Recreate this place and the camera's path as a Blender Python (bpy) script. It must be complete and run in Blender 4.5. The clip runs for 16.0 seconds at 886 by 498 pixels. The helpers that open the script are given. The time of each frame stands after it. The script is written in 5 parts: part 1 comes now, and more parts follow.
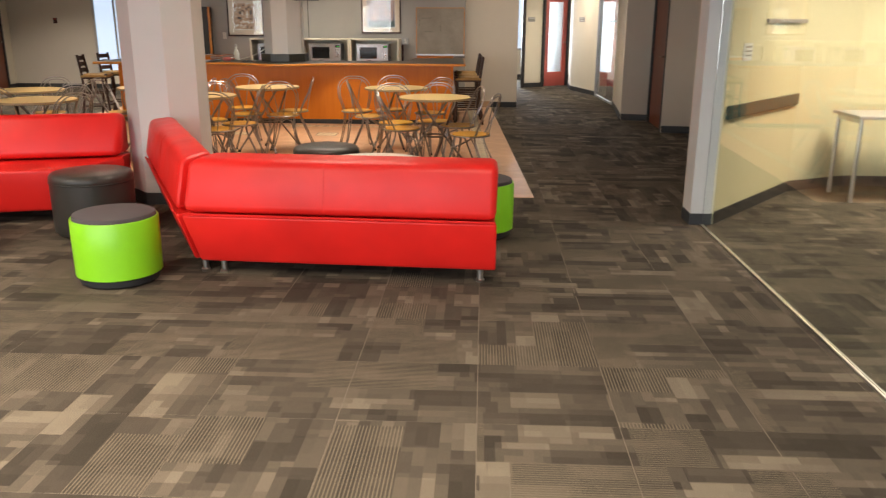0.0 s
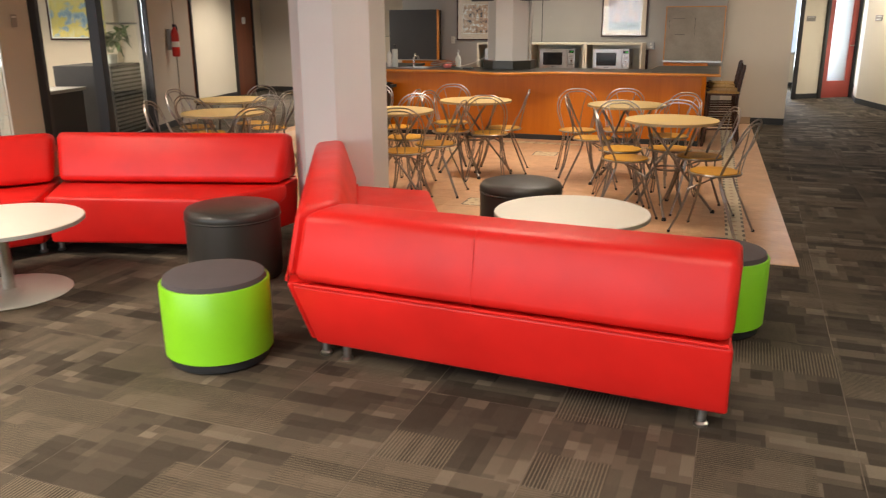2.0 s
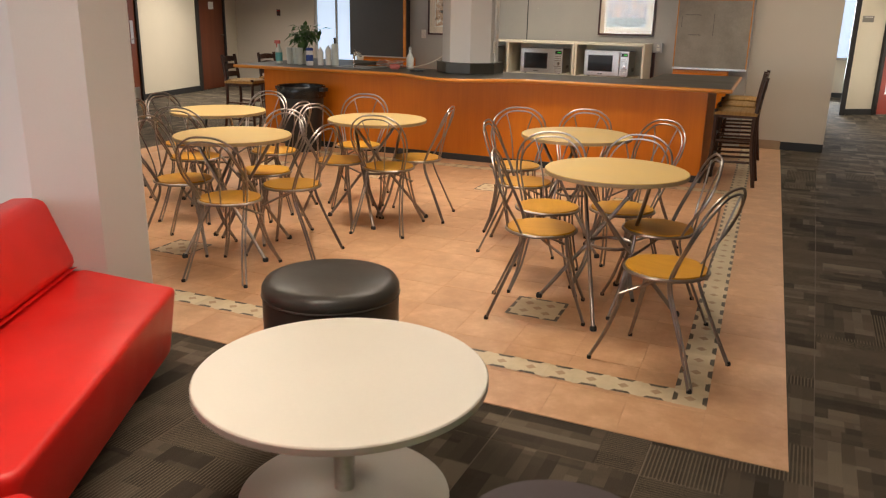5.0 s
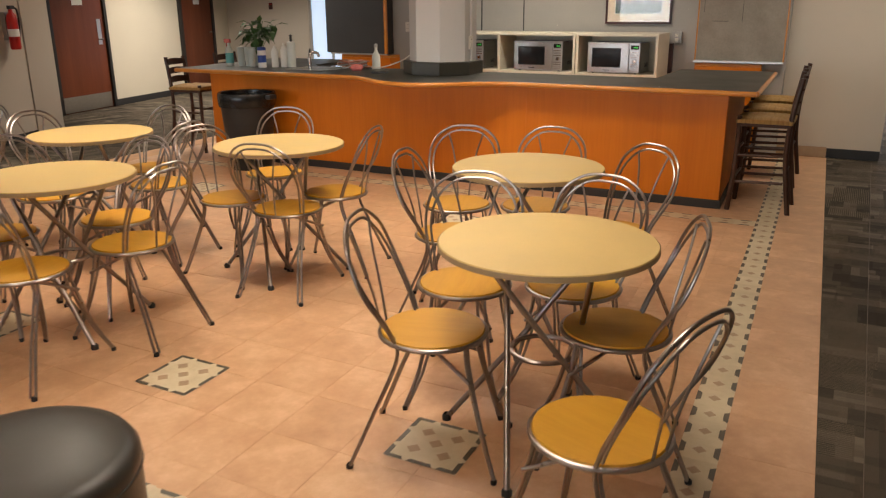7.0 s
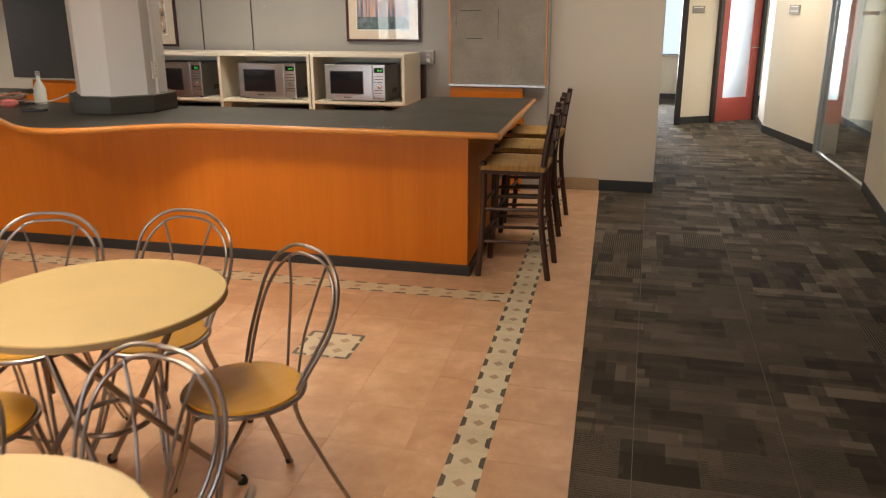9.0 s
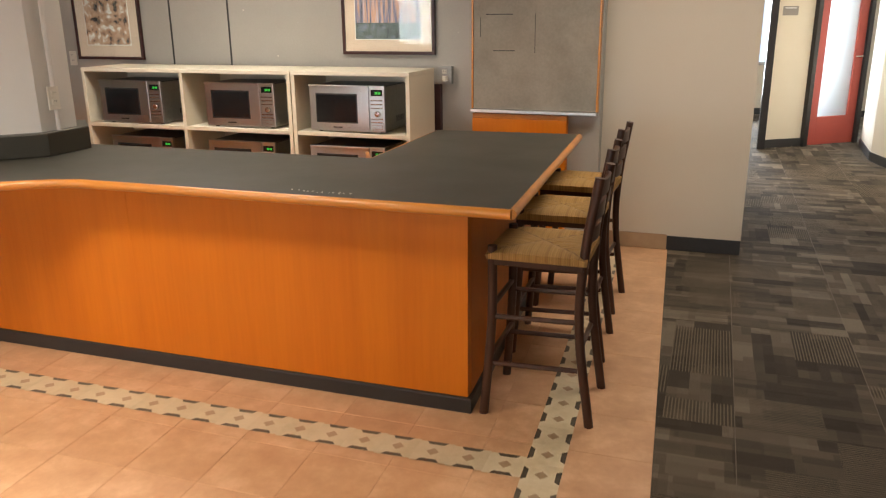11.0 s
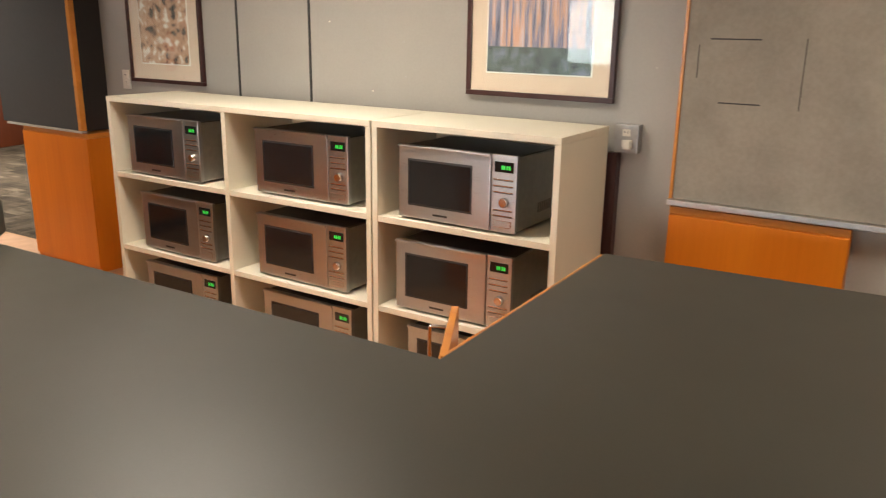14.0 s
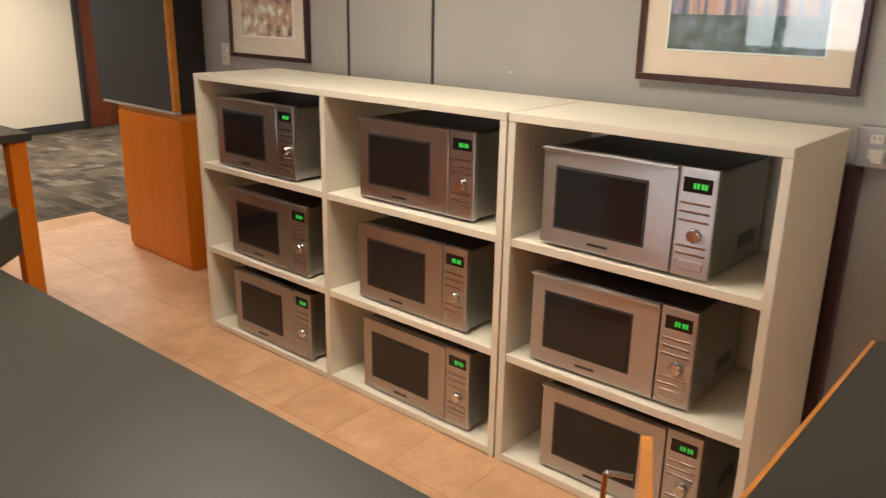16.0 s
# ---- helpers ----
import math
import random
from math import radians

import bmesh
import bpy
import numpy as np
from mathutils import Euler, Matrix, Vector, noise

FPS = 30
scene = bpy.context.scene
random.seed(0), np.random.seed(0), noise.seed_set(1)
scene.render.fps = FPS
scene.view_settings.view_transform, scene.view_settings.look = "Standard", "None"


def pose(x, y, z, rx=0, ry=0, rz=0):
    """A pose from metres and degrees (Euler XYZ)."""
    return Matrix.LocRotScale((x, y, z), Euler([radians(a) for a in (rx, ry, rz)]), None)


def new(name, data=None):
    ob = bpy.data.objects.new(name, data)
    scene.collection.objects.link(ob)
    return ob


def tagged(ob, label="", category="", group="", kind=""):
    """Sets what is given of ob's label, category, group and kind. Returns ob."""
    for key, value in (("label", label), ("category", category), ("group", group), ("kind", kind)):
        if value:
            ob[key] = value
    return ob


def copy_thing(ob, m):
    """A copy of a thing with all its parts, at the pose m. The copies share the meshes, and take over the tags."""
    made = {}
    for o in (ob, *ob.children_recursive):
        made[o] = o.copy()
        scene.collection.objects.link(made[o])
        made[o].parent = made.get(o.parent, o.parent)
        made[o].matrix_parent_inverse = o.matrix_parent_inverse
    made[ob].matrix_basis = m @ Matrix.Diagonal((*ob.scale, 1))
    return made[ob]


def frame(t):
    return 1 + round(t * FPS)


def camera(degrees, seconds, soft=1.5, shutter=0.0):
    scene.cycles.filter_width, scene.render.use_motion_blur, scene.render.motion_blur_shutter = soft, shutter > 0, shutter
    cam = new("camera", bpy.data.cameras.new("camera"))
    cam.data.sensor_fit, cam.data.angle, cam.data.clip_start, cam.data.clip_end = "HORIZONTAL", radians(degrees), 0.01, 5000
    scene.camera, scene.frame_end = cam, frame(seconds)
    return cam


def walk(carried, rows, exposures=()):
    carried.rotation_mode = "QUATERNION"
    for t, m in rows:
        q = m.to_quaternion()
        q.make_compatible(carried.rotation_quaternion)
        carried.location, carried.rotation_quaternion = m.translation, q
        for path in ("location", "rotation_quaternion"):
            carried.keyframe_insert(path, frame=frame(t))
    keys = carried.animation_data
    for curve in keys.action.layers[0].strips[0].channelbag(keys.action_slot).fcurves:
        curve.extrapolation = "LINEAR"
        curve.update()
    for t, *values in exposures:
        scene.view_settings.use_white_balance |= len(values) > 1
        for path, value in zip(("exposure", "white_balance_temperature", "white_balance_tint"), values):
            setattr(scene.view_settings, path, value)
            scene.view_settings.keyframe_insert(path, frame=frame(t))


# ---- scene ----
cam = camera(58.8, 16.0, 1.2, 0.3)
METRES, EYE, TILT, LEAN, TURN = 12.3, 1.5, 0.0, 0.0, 2.8
ROWS = [
    (0.0, 0.0, 0.0, 0.0, 0.07, -16.15, -0.23),
    (0.5, -0.0005, 0.0305, 0.0011, 6.11, -16.31, -0.88),
    (1.0, 0.0067, 0.0622, 0.0, 16.64, -15.95, -1.54),
    (1.5, 0.005, 0.0929, -0.0009, 20.29, -15.94, -0.24),
    (2.0, 0.0104, 0.127, 0.0009, 17.98, -16.03, 0.36),
    (2.5, 0.0203, 0.1616, 0.0006, 16.43, -16.35, 0.35),
    (3.0, 0.0254, 0.1961, -0.0004, 14.19, -16.36, 0.15),
    (3.5, 0.0342, 0.2307, -0.001, 13.4, -16.56, -0.67),
    (4.0, 0.0409, 0.2661, -0.0001, 16.91, -16.63, -0.59),
    (6.5, 0.0503, 0.435, 0.0013, 23.89, -17.03, -0.44),
    (7.0, 0.0532, 0.4683, 0.0012, 24.85, -17.38, 0.39),
    (7.5, 0.0545, 0.5034, 0.0027, 22.6, -17.56, 0.66),
    (8.0, 0.0653, 0.536, 0.0026, 21.4, -17.43, 0.37),
    (8.5, 0.0718, 0.5675, 0.0032, 18.36, -17.03, 0.97),
    (9.0, 0.0715, 0.6028, 0.0047, 11.61, -16.9, 0.25),
    (11.5, 0.061, 0.7738, 0.0056, 16.43, -16.7, 0.6),
    (12.0, 0.054, 0.8069, 0.0064, 14.1, -17.17, -0.5),
    (12.5, 0.0462, 0.8384, 0.0062, 22.32, -16.96, 0.1),
    (13.0, 0.0353, 0.8651, 0.0072, 24.47, -17.23, 0.64),
    (13.5, 0.0236, 0.8904, 0.0061, 24.31, -16.19, -1.06),
    (14.0, 0.0157, 0.9138, 0.0064, 28.89, -15.75, -0.85),
    (14.5, 0.0019, 0.9283, 0.0043, 30.82, -16.14, -0.68),
    (15.0, -0.0129, 0.9434, 0.0047, 28.92, -16.72, -1.2),
    (15.5, -0.0218, 0.9601, 0.0034, 31.93, -17.05, -0.94),
    (16.0, -0.0253, 0.9678, 0.0015, 37.75, -17.29, -1.04),
]
walk(cam, [(t, pose(0, 0, EYE, TILT, LEAN, TURN) @ pose(METRES * x, METRES * y, METRES * z, 90 + pitch, roll, yaw)) for t, x, y, z, yaw, pitch, roll in ROWS],
     [(0.0, -0.08), (3.0, -0.1), (4.0, -0.18), (8.0, -0.15), (9.0, -0.05), (11.5, 0.3), (13.0, 0.35), (14.0, 0.45), (15.0, 0.25), (16.0, 0.12)])

# ---------- world and light ----------
world = bpy.data.worlds.new("world")
scene.world = world
world.use_nodes = True
_nt = world.node_tree
_sky = _nt.nodes.new("ShaderNodeTexSky")
_sky.sky_type, _sky.sun_disc = "NISHITA", False
_sky.sun_elevation, _sky.sun_rotation = radians(40), radians(200)
_nt.links.new(_sky.outputs[0], _nt.nodes["Background"].inputs[0])
_nt.nodes["Background"].inputs[1].default_value = 0.12


def area_lamp(name, m, sx, sy, watts, color, spread=180):
    d = bpy.data.lights.new(name, "AREA")
    d.shape, d.size, d.size_y, d.energy, d.color = "RECTANGLE", sx, sy, watts, color
    d.spread = radians(spread)
    ob = new(name, d)
    ob.matrix_world = m
    return ob


WARM = (1.0, 0.87, 0.71)
COOL = (0.80, 0.89, 1.0)
SOFT = (1.0, 0.90, 0.78)
LAMPS = [(-6.5, 0.5, 80), (-2.4, 1.0, 205), (0.2, 2.2, 50), (-4.6, 3.3, 120), (-1.2, 5.6, 25), (-7.0, 5.4, 50), (-1.1, 8.2, 26), (-3.8, 8.8, 36),
         (-2.2, 10.4, 34), (-2.7, 13.1, 29), (-6.8, 13.2, 36), (0.4, 13.2, 15), (1.5, 17.4, 34), (-8.6, 15.4, 85), (-9.6, 9.2, 230), (3.7, 6.2, 85)]
for lx, ly, watts in LAMPS:
    area_lamp("ceiling_lamp", pose(lx, ly, 2.655), 1.15, 0.55, watts, SOFT if ly > 10 else WARM, 135)
# daylight in the window openings
area_lamp("window_light", pose(-5.0, -3.9, 1.5, 90, 0, 0), 13.0, 1.7, 480, COOL)
area_lamp("window_light", pose(0.55, 21.6, 1.45, -90, 0, 0), 0.9, 2.0, 220, COOL)

# ---------- materials ----------


class Nodes:
    """Small helper to write node trees."""

    def __init__(self, name):
        self.mat = bpy.data.materials.new(name)
        self.mat.use_nodes = True
        self.t = self.mat.node_tree
        self.bsdf = self.t.nodes["Principled BSDF"]

    def add(self, kind, **values):
        n = self.t.nodes.new(kind)
        for k, v in values.items():
            if k == "operation":
                n.operation = v
            elif k == "blend_type":
                n.blend_type = v
            elif k == "data_type":
                n.data_type = v
        return n

    def link(self, a, b):
        self.t.links.new(a, b)

    def position(self):
        return self.add("ShaderNodeNewGeometry").outputs["Position"]

    def math(self, op, a, b=0.0):
        n = self.add("ShaderNodeMath", operation=op)
        for i, v in enumerate((a, b)):
            if isinstance(v, (int, float)):
                n.inputs[i].default_value = v
            else:
                self.link(v, n.inputs[i])
        return n.outputs[0]

    def noise(self, vec, scale, detail=4.0, rough=0.55):
        n = self.add("ShaderNodeTexNoise")
        n.inputs["Scale"].default_value, n.inputs["Detail"].default_value, n.inputs["Roughness"].default_value = scale, detail, rough
        if vec is not None:
            self.link(vec, n.inputs["Vector"])
        return n.outputs["Fac"]

    def mapped(self, vec, sx, sy, sz, rz=0):
        n = self.add("ShaderNodeMapping")
        n.inputs["Scale"].default_value = (sx, sy, sz)
        n.inputs["Rotation"].default_value = (0, 0, rz)
        self.link(vec, n.inputs["Vector"])
        return n.outputs[0]

    def ramp(self, fac, stops):
        n = self.add("ShaderNodeValToRGB")
        while len(n.color_ramp.elements) < len(stops):
            n.color_ramp.elements.new(0.5)
        for e, (p, c) in zip(n.color_ramp.elements, stops):
            e.position, e.color = p, (*c, 1)
        self.link(fac, n.inputs[0])
        return n.outputs[0]

    def mix(self, fac, a, b, blend="MIX"):
        n = self.add("ShaderNodeMix", data_type="RGBA")
        n.blend_type = blend
        for i, v in ((0, fac), (6, a), (7, b)):
            if isinstance(v, (int, float)):
                n.inputs[i].default_value = v
            elif isinstance(v, tuple):
                n.inputs[i].default_value = (*v, 1)
            else:
                self.link(v, n.inputs[i])
        return n.outputs[2]

    def bump(self, height, strength=0.2, distance=0.002):
        n = self.add("ShaderNodeBump")
        n.inputs["Strength"].default_value, n.inputs["Distance"].default_value = strength, distance
        self.link(height, n.inputs["Height"])
        self.link(n.outputs[0], self.bsdf.inputs["Normal"])

    def done(self, color=None, rough=0.5, metal=0.0, **more):
        if color is not None:
            if isinstance(color, tuple):
                self.bsdf.inputs["Base Color"].default_value = (*color, 1)
            else:
                self.link(color, self.bsdf.inputs["Base Color"])
        if isinstance(rough, (int, float)):
            self.bsdf.inputs["Roughness"].default_value = rough
        else:
            self.link(rough, self.bsdf.inputs["Roughness"])
        self.bsdf.inputs["Metallic"].default_value = metal
        return self.mat


def mottled(name, c, rough=0.5, amount=0.12, scale=3.0, fine=60.0, bump=0.1, metal=0.0, coords="world"):
    """Paint, plastic and the like: one colour with broad and fine unevenness."""
    n = Nodes(name)
    p = n.position() if coords == "world" else n.add("ShaderNodeTexCoord").outputs["Object"]
    broad, grain = n.noise(p, scale), n.noise(p, fine, 3)
    lo, hi = tuple(v * (1 - amount) for v in c), tuple(min(1, v * (1 + amount)) for v in c)
    col = n.ramp(broad, [(0.3, lo), (0.7, hi)])
    col = n.mix(0.25, col, n.ramp(grain, [(0.35, lo), (0.65, hi)]))
    r = n.math("ADD", n.math("MULTIPLY", broad, 0.18), rough - 0.09)
    if bump:
        n.bump(grain, bump)
    return n.done(col, r, metal)


def wood(name, dark, light, rough=0.35, stretch=(1, 1, 0.08), scale=9.0, coat=0.0):
    n = Nodes(name)
    p = n.add("ShaderNodeTexCoord").outputs["Object"]
    q = n.mapped(p, *stretch)
    g = n.noise(q, scale, 6, 0.6)
    f = n.noise(n.mapped(p, stretch[0] * 8, stretch[1] * 8, stretch[2] * 8), scale * 1.5, 3)
    broad = n.noise(p, 1.1, 2)
    col = n.ramp(g, [(0.3, dark), (0.7, light)])
    col = n.mix(0.2, col, n.ramp(f, [(0.35, dark), (0.65, light)]))
    col = n.mix(n.math("MULTIPLY", broad, 0.35), col, tuple(v * 0.8 for v in dark))
    n.bump(f, 0.06)
    n.bsdf.inputs["Specular IOR Level"].default_value = 0.3
    n.bsdf.inputs["Coat Weight"].default_value = coat
    n.bsdf.inputs["Coat Roughness"].default_value = 0.2
    return n.done(col, rough)


def metal(name, c, rough=0.25, brushed=False):
    n = Nodes(name)
    p = n.add("ShaderNodeTexCoord").outputs["Object"]
    v = n.mapped(p, 2, 60, 400) if brushed else p
    g = n.noise(v, 6 if brushed else 40, 3)
    col = n.ramp(g, [(0.3, tuple(x * 0.85 for x in c)), (0.7, c)])
    r = n.math("ADD", n.math("MULTIPLY", g, 0.15), rough - 0.07)
    if brushed:
        n.bsdf.inputs["Anisotropic"].default_value = 0.85
        n.bsdf.inputs["Anisotropic Rotation"].default_value = 0.25
        tg = n.add("ShaderNodeTangent")
        tg.direction_type, tg.axis = "RADIAL", "Z"
        n.link(tg.outputs[0], n.bsdf.inputs["Tangent"])
    return n.done(col, r, 1.0)


def carpet_material():
    """Loop-pile carpet tiles: blocks of taupe, grey and brown with ribs."""
    n = Nodes("carpet_pile")
    sep = n.add("ShaderNodeSeparateXYZ")
    n.link(n.position(), sep.inputs[0])
    x, y = sep.outputs[0], sep.outputs[1]
    tx, ty = n.math("FLOOR", n.math("DIVIDE", x, 0.55)), n.math("FLOOR", n.math("DIVIDE", y, 0.55))

    def white(a, b, c=0.0):
        comb = n.add("ShaderNodeCombineXYZ")
        for i, v in enumerate((a, b, c)):
            if isinstance(v, (int, float)):
                comb.inputs[i].default_value = v
            else:
                n.link(v, comb.inputs[i])
        w = n.add("ShaderNodeTexWhiteNoise")
        n.link(comb.outputs[0], w.inputs["Vector"])
        return w.outputs["Value"]

    turn = n.math("GREATER_THAN", white(tx, ty, 3.0), 0.62)

    def pick(a, b):
        return n.math("ADD", a, n.math("MULTIPLY", turn, n.math("SUBTRACT", b, a)))

    u, v = pick(x, y), pick(y, x)

    def cells(du, dv, seed):
        row = n.math("FLOOR", n.math("DIVIDE", v, dv))
        shift = n.math("MULTIPLY", white(row, turn, seed), du)
        colm = n.math("FLOOR", n.math("DIVIDE", n.math("ADD", u, shift), du))
        return white(colm, row, n.math("ADD", turn, seed))

    a, b, c = cells(0.34, 0.0917, 11.0), cells(0.20, 0.1375, 23.0), cells(0.14, 0.0458, 5.0)
    val = n.math("ADD", n.math("MULTIPLY", a, 0.48), n.math("ADD", n.math("MULTIPLY", b, 0.34), n.math("MULTIPLY", c, 0.18)))
    col = n.ramp(val, [(0.15, (0.039, 0.032, 0.0245)), (0.40, (0.064, 0.052, 0.040)), (0.60, (0.094, 0.077, 0.058)), (0.84, (0.170, 0.140, 0.104))])
    rib = n.math("SINE", n.math("MULTIPLY", v, 2 * math.pi / 0.0137))
    mask = n.math("GREATER_THAN", cells(0.275, 0.275, 41.0), 0.66)
    ribbed = n.math("MULTIPLY", mask, n.math("GREATER_THAN", rib, 0.35))
    col = n.mix(n.math("MULTIPLY", mask, 0.55), col, (0.048, 0.039, 0.029))
    col = n.mix(n.math("MULTIPLY", ribbed, 0.6), col, (0.19, 0.155, 0.112))
    fine = n.noise(n.position(), 320, 2)
    broad = n.noise(n.position(), 0.8, 3)
    col = n.mix(0.5, col, n.ramp(fine, [(0.3, (0.25, 0.25, 0.25)), (0.7, (0.75, 0.75, 0.75))]), "OVERLAY")
    col = n.mix(0.35, col, n.ramp(broad, [(0.35, (0.4, 0.4, 0.4)), (0.65, (0.6, 0.59, 0.57))]), "OVERLAY")
    n.bump(n.math("ADD", fine, n.math("MULTIPLY", rib, n.math("MULTIPLY", mask, 0.4))), 0.5, 0.003)
    n.bsdf.inputs["Specular IOR Level"].default_value = 0.1
    return n.done(col, 0.95)


def tile_material(name, lo, mid, hi, rough=0.42):
    n = Nodes(name)
    rnd = n.add("ShaderNodeObjectInfo").outputs["Random"]
    p = n.position()
    add = n.add("ShaderNodeVectorMath", operation="ADD")
    n.link(p, add.inputs[0])
    n.link(rnd, add.inputs[1])
    g, f = n.noise(add.outputs[0], 5, 8, 0.7), n.noise(p, 70, 3)
    col = n.ramp(g, [(0.28, lo), (0.5, mid), (0.74, hi)])
    col = n.mix(0.3, col, n.ramp(n.math("ADD", n.math("MULTIPLY", rnd, 0.5), 0.25), [(0, (0.36, 0.36, 0.36)), (1, (0.62, 0.62, 0.62))]), "OVERLAY")
    n.bump(f, 0.12)
    return n.done(col, n.math("ADD", n.math("MULTIPLY", g, 0.2), rough - 0.1))


def leather(name, c, rough=0.36):
    n = Nodes(name)
    p = n.position()
    vor = n.add("ShaderNodeTexVoronoi")
    vor.inputs["Scale"].default_value = 260
    n.link(p, vor.inputs["Vector"])
    broad = n.noise(p, 2.2, 3)
    crease = n.noise(p, 7, 3)
    col = n.ramp(broad, [(0.3, tuple(v * 0.86 for v in c)), (0.7, tuple(min(1, v * 1.08) for v in c))])
    h = n.math("ADD", n.math("MULTIPLY", vor.outputs["Distance"], 0.3), n.math("MULTIPLY", crease, 0.9))
    n.bump(h, 0.16, 0.006)
    n.bsdf.inputs["Specular IOR Level"].default_value = 0.38
    return n.done(col, n.math("ADD", n.math("MULTIPLY", crease, 0.16), rough - 0.08))


def rush_material():
    """Cords that run in from each rail and turn along the diagonals."""
    n = Nodes("woven_rush")
    sep = n.add("ShaderNodeSeparateXYZ")
    n.link(n.add("ShaderNodeTexCoord").outputs["Object"], sep.inputs[0])
    x, y = sep.outputs[0], sep.outputs[1]
    ax, ay = n.math("ABSOLUTE", x), n.math("ABSOLUTE", y)
    side = n.math("GREATER_THAN", ax, ay)
    across = n.math("ADD", x, n.math("MULTIPLY", side, n.math("SUBTRACT", y, x)))
    cord = n.math("SINE", n.math("MULTIPLY", across, 2 * math.pi / 0.0085))
    comb = n.add("ShaderNodeCombineXYZ")
    n.link(n.math("MULTIPLY", across, 60.0), comb.inputs[0])
    n.link(side, comb.inputs[1])
    streak = n.noise(comb.outputs[0], 1.0, 4, 0.6)
    col = n.ramp(streak, [(0.28, (0.29, 0.145, 0.035)), (0.5, (0.46, 0.265, 0.075)), (0.72, (0.64, 0.41, 0.145))])
    col = n.mix(n.math("MULTIPLY", n.math("LESS_THAN", cord, -0.6), 0.28), col, (0.16, 0.09, 0.03))
    seam = n.math("LESS_THAN", n.math("ABSOLUTE", n.math("SUBTRACT", ax, ay)), 0.006)
    col = n.mix(n.math("MULTIPLY", seam, 0.5), col, (0.14, 0.08, 0.03))
    n.bump(cord, 0.4, 0.003)
    return n.done(col, 0.7)


def glow(name, c, strength):
    n = Nodes(name)
    n.bsdf.inputs["Emission Color"].default_value = (*c, 1)
    n.bsdf.inputs["Emission Strength"].default_value = strength
    return n.done(tuple(v * 0.5 for v in c), 0.5)


def glass(name, tint=(0.93, 0.97, 0.94), rough=0.02):
    n = Nodes(name)
    n.bsdf.inputs["Transmission Weight"].default_value = 1.0
    n.bsdf.inputs["IOR"].default_value = 1.45
    return n.done(tint, rough)


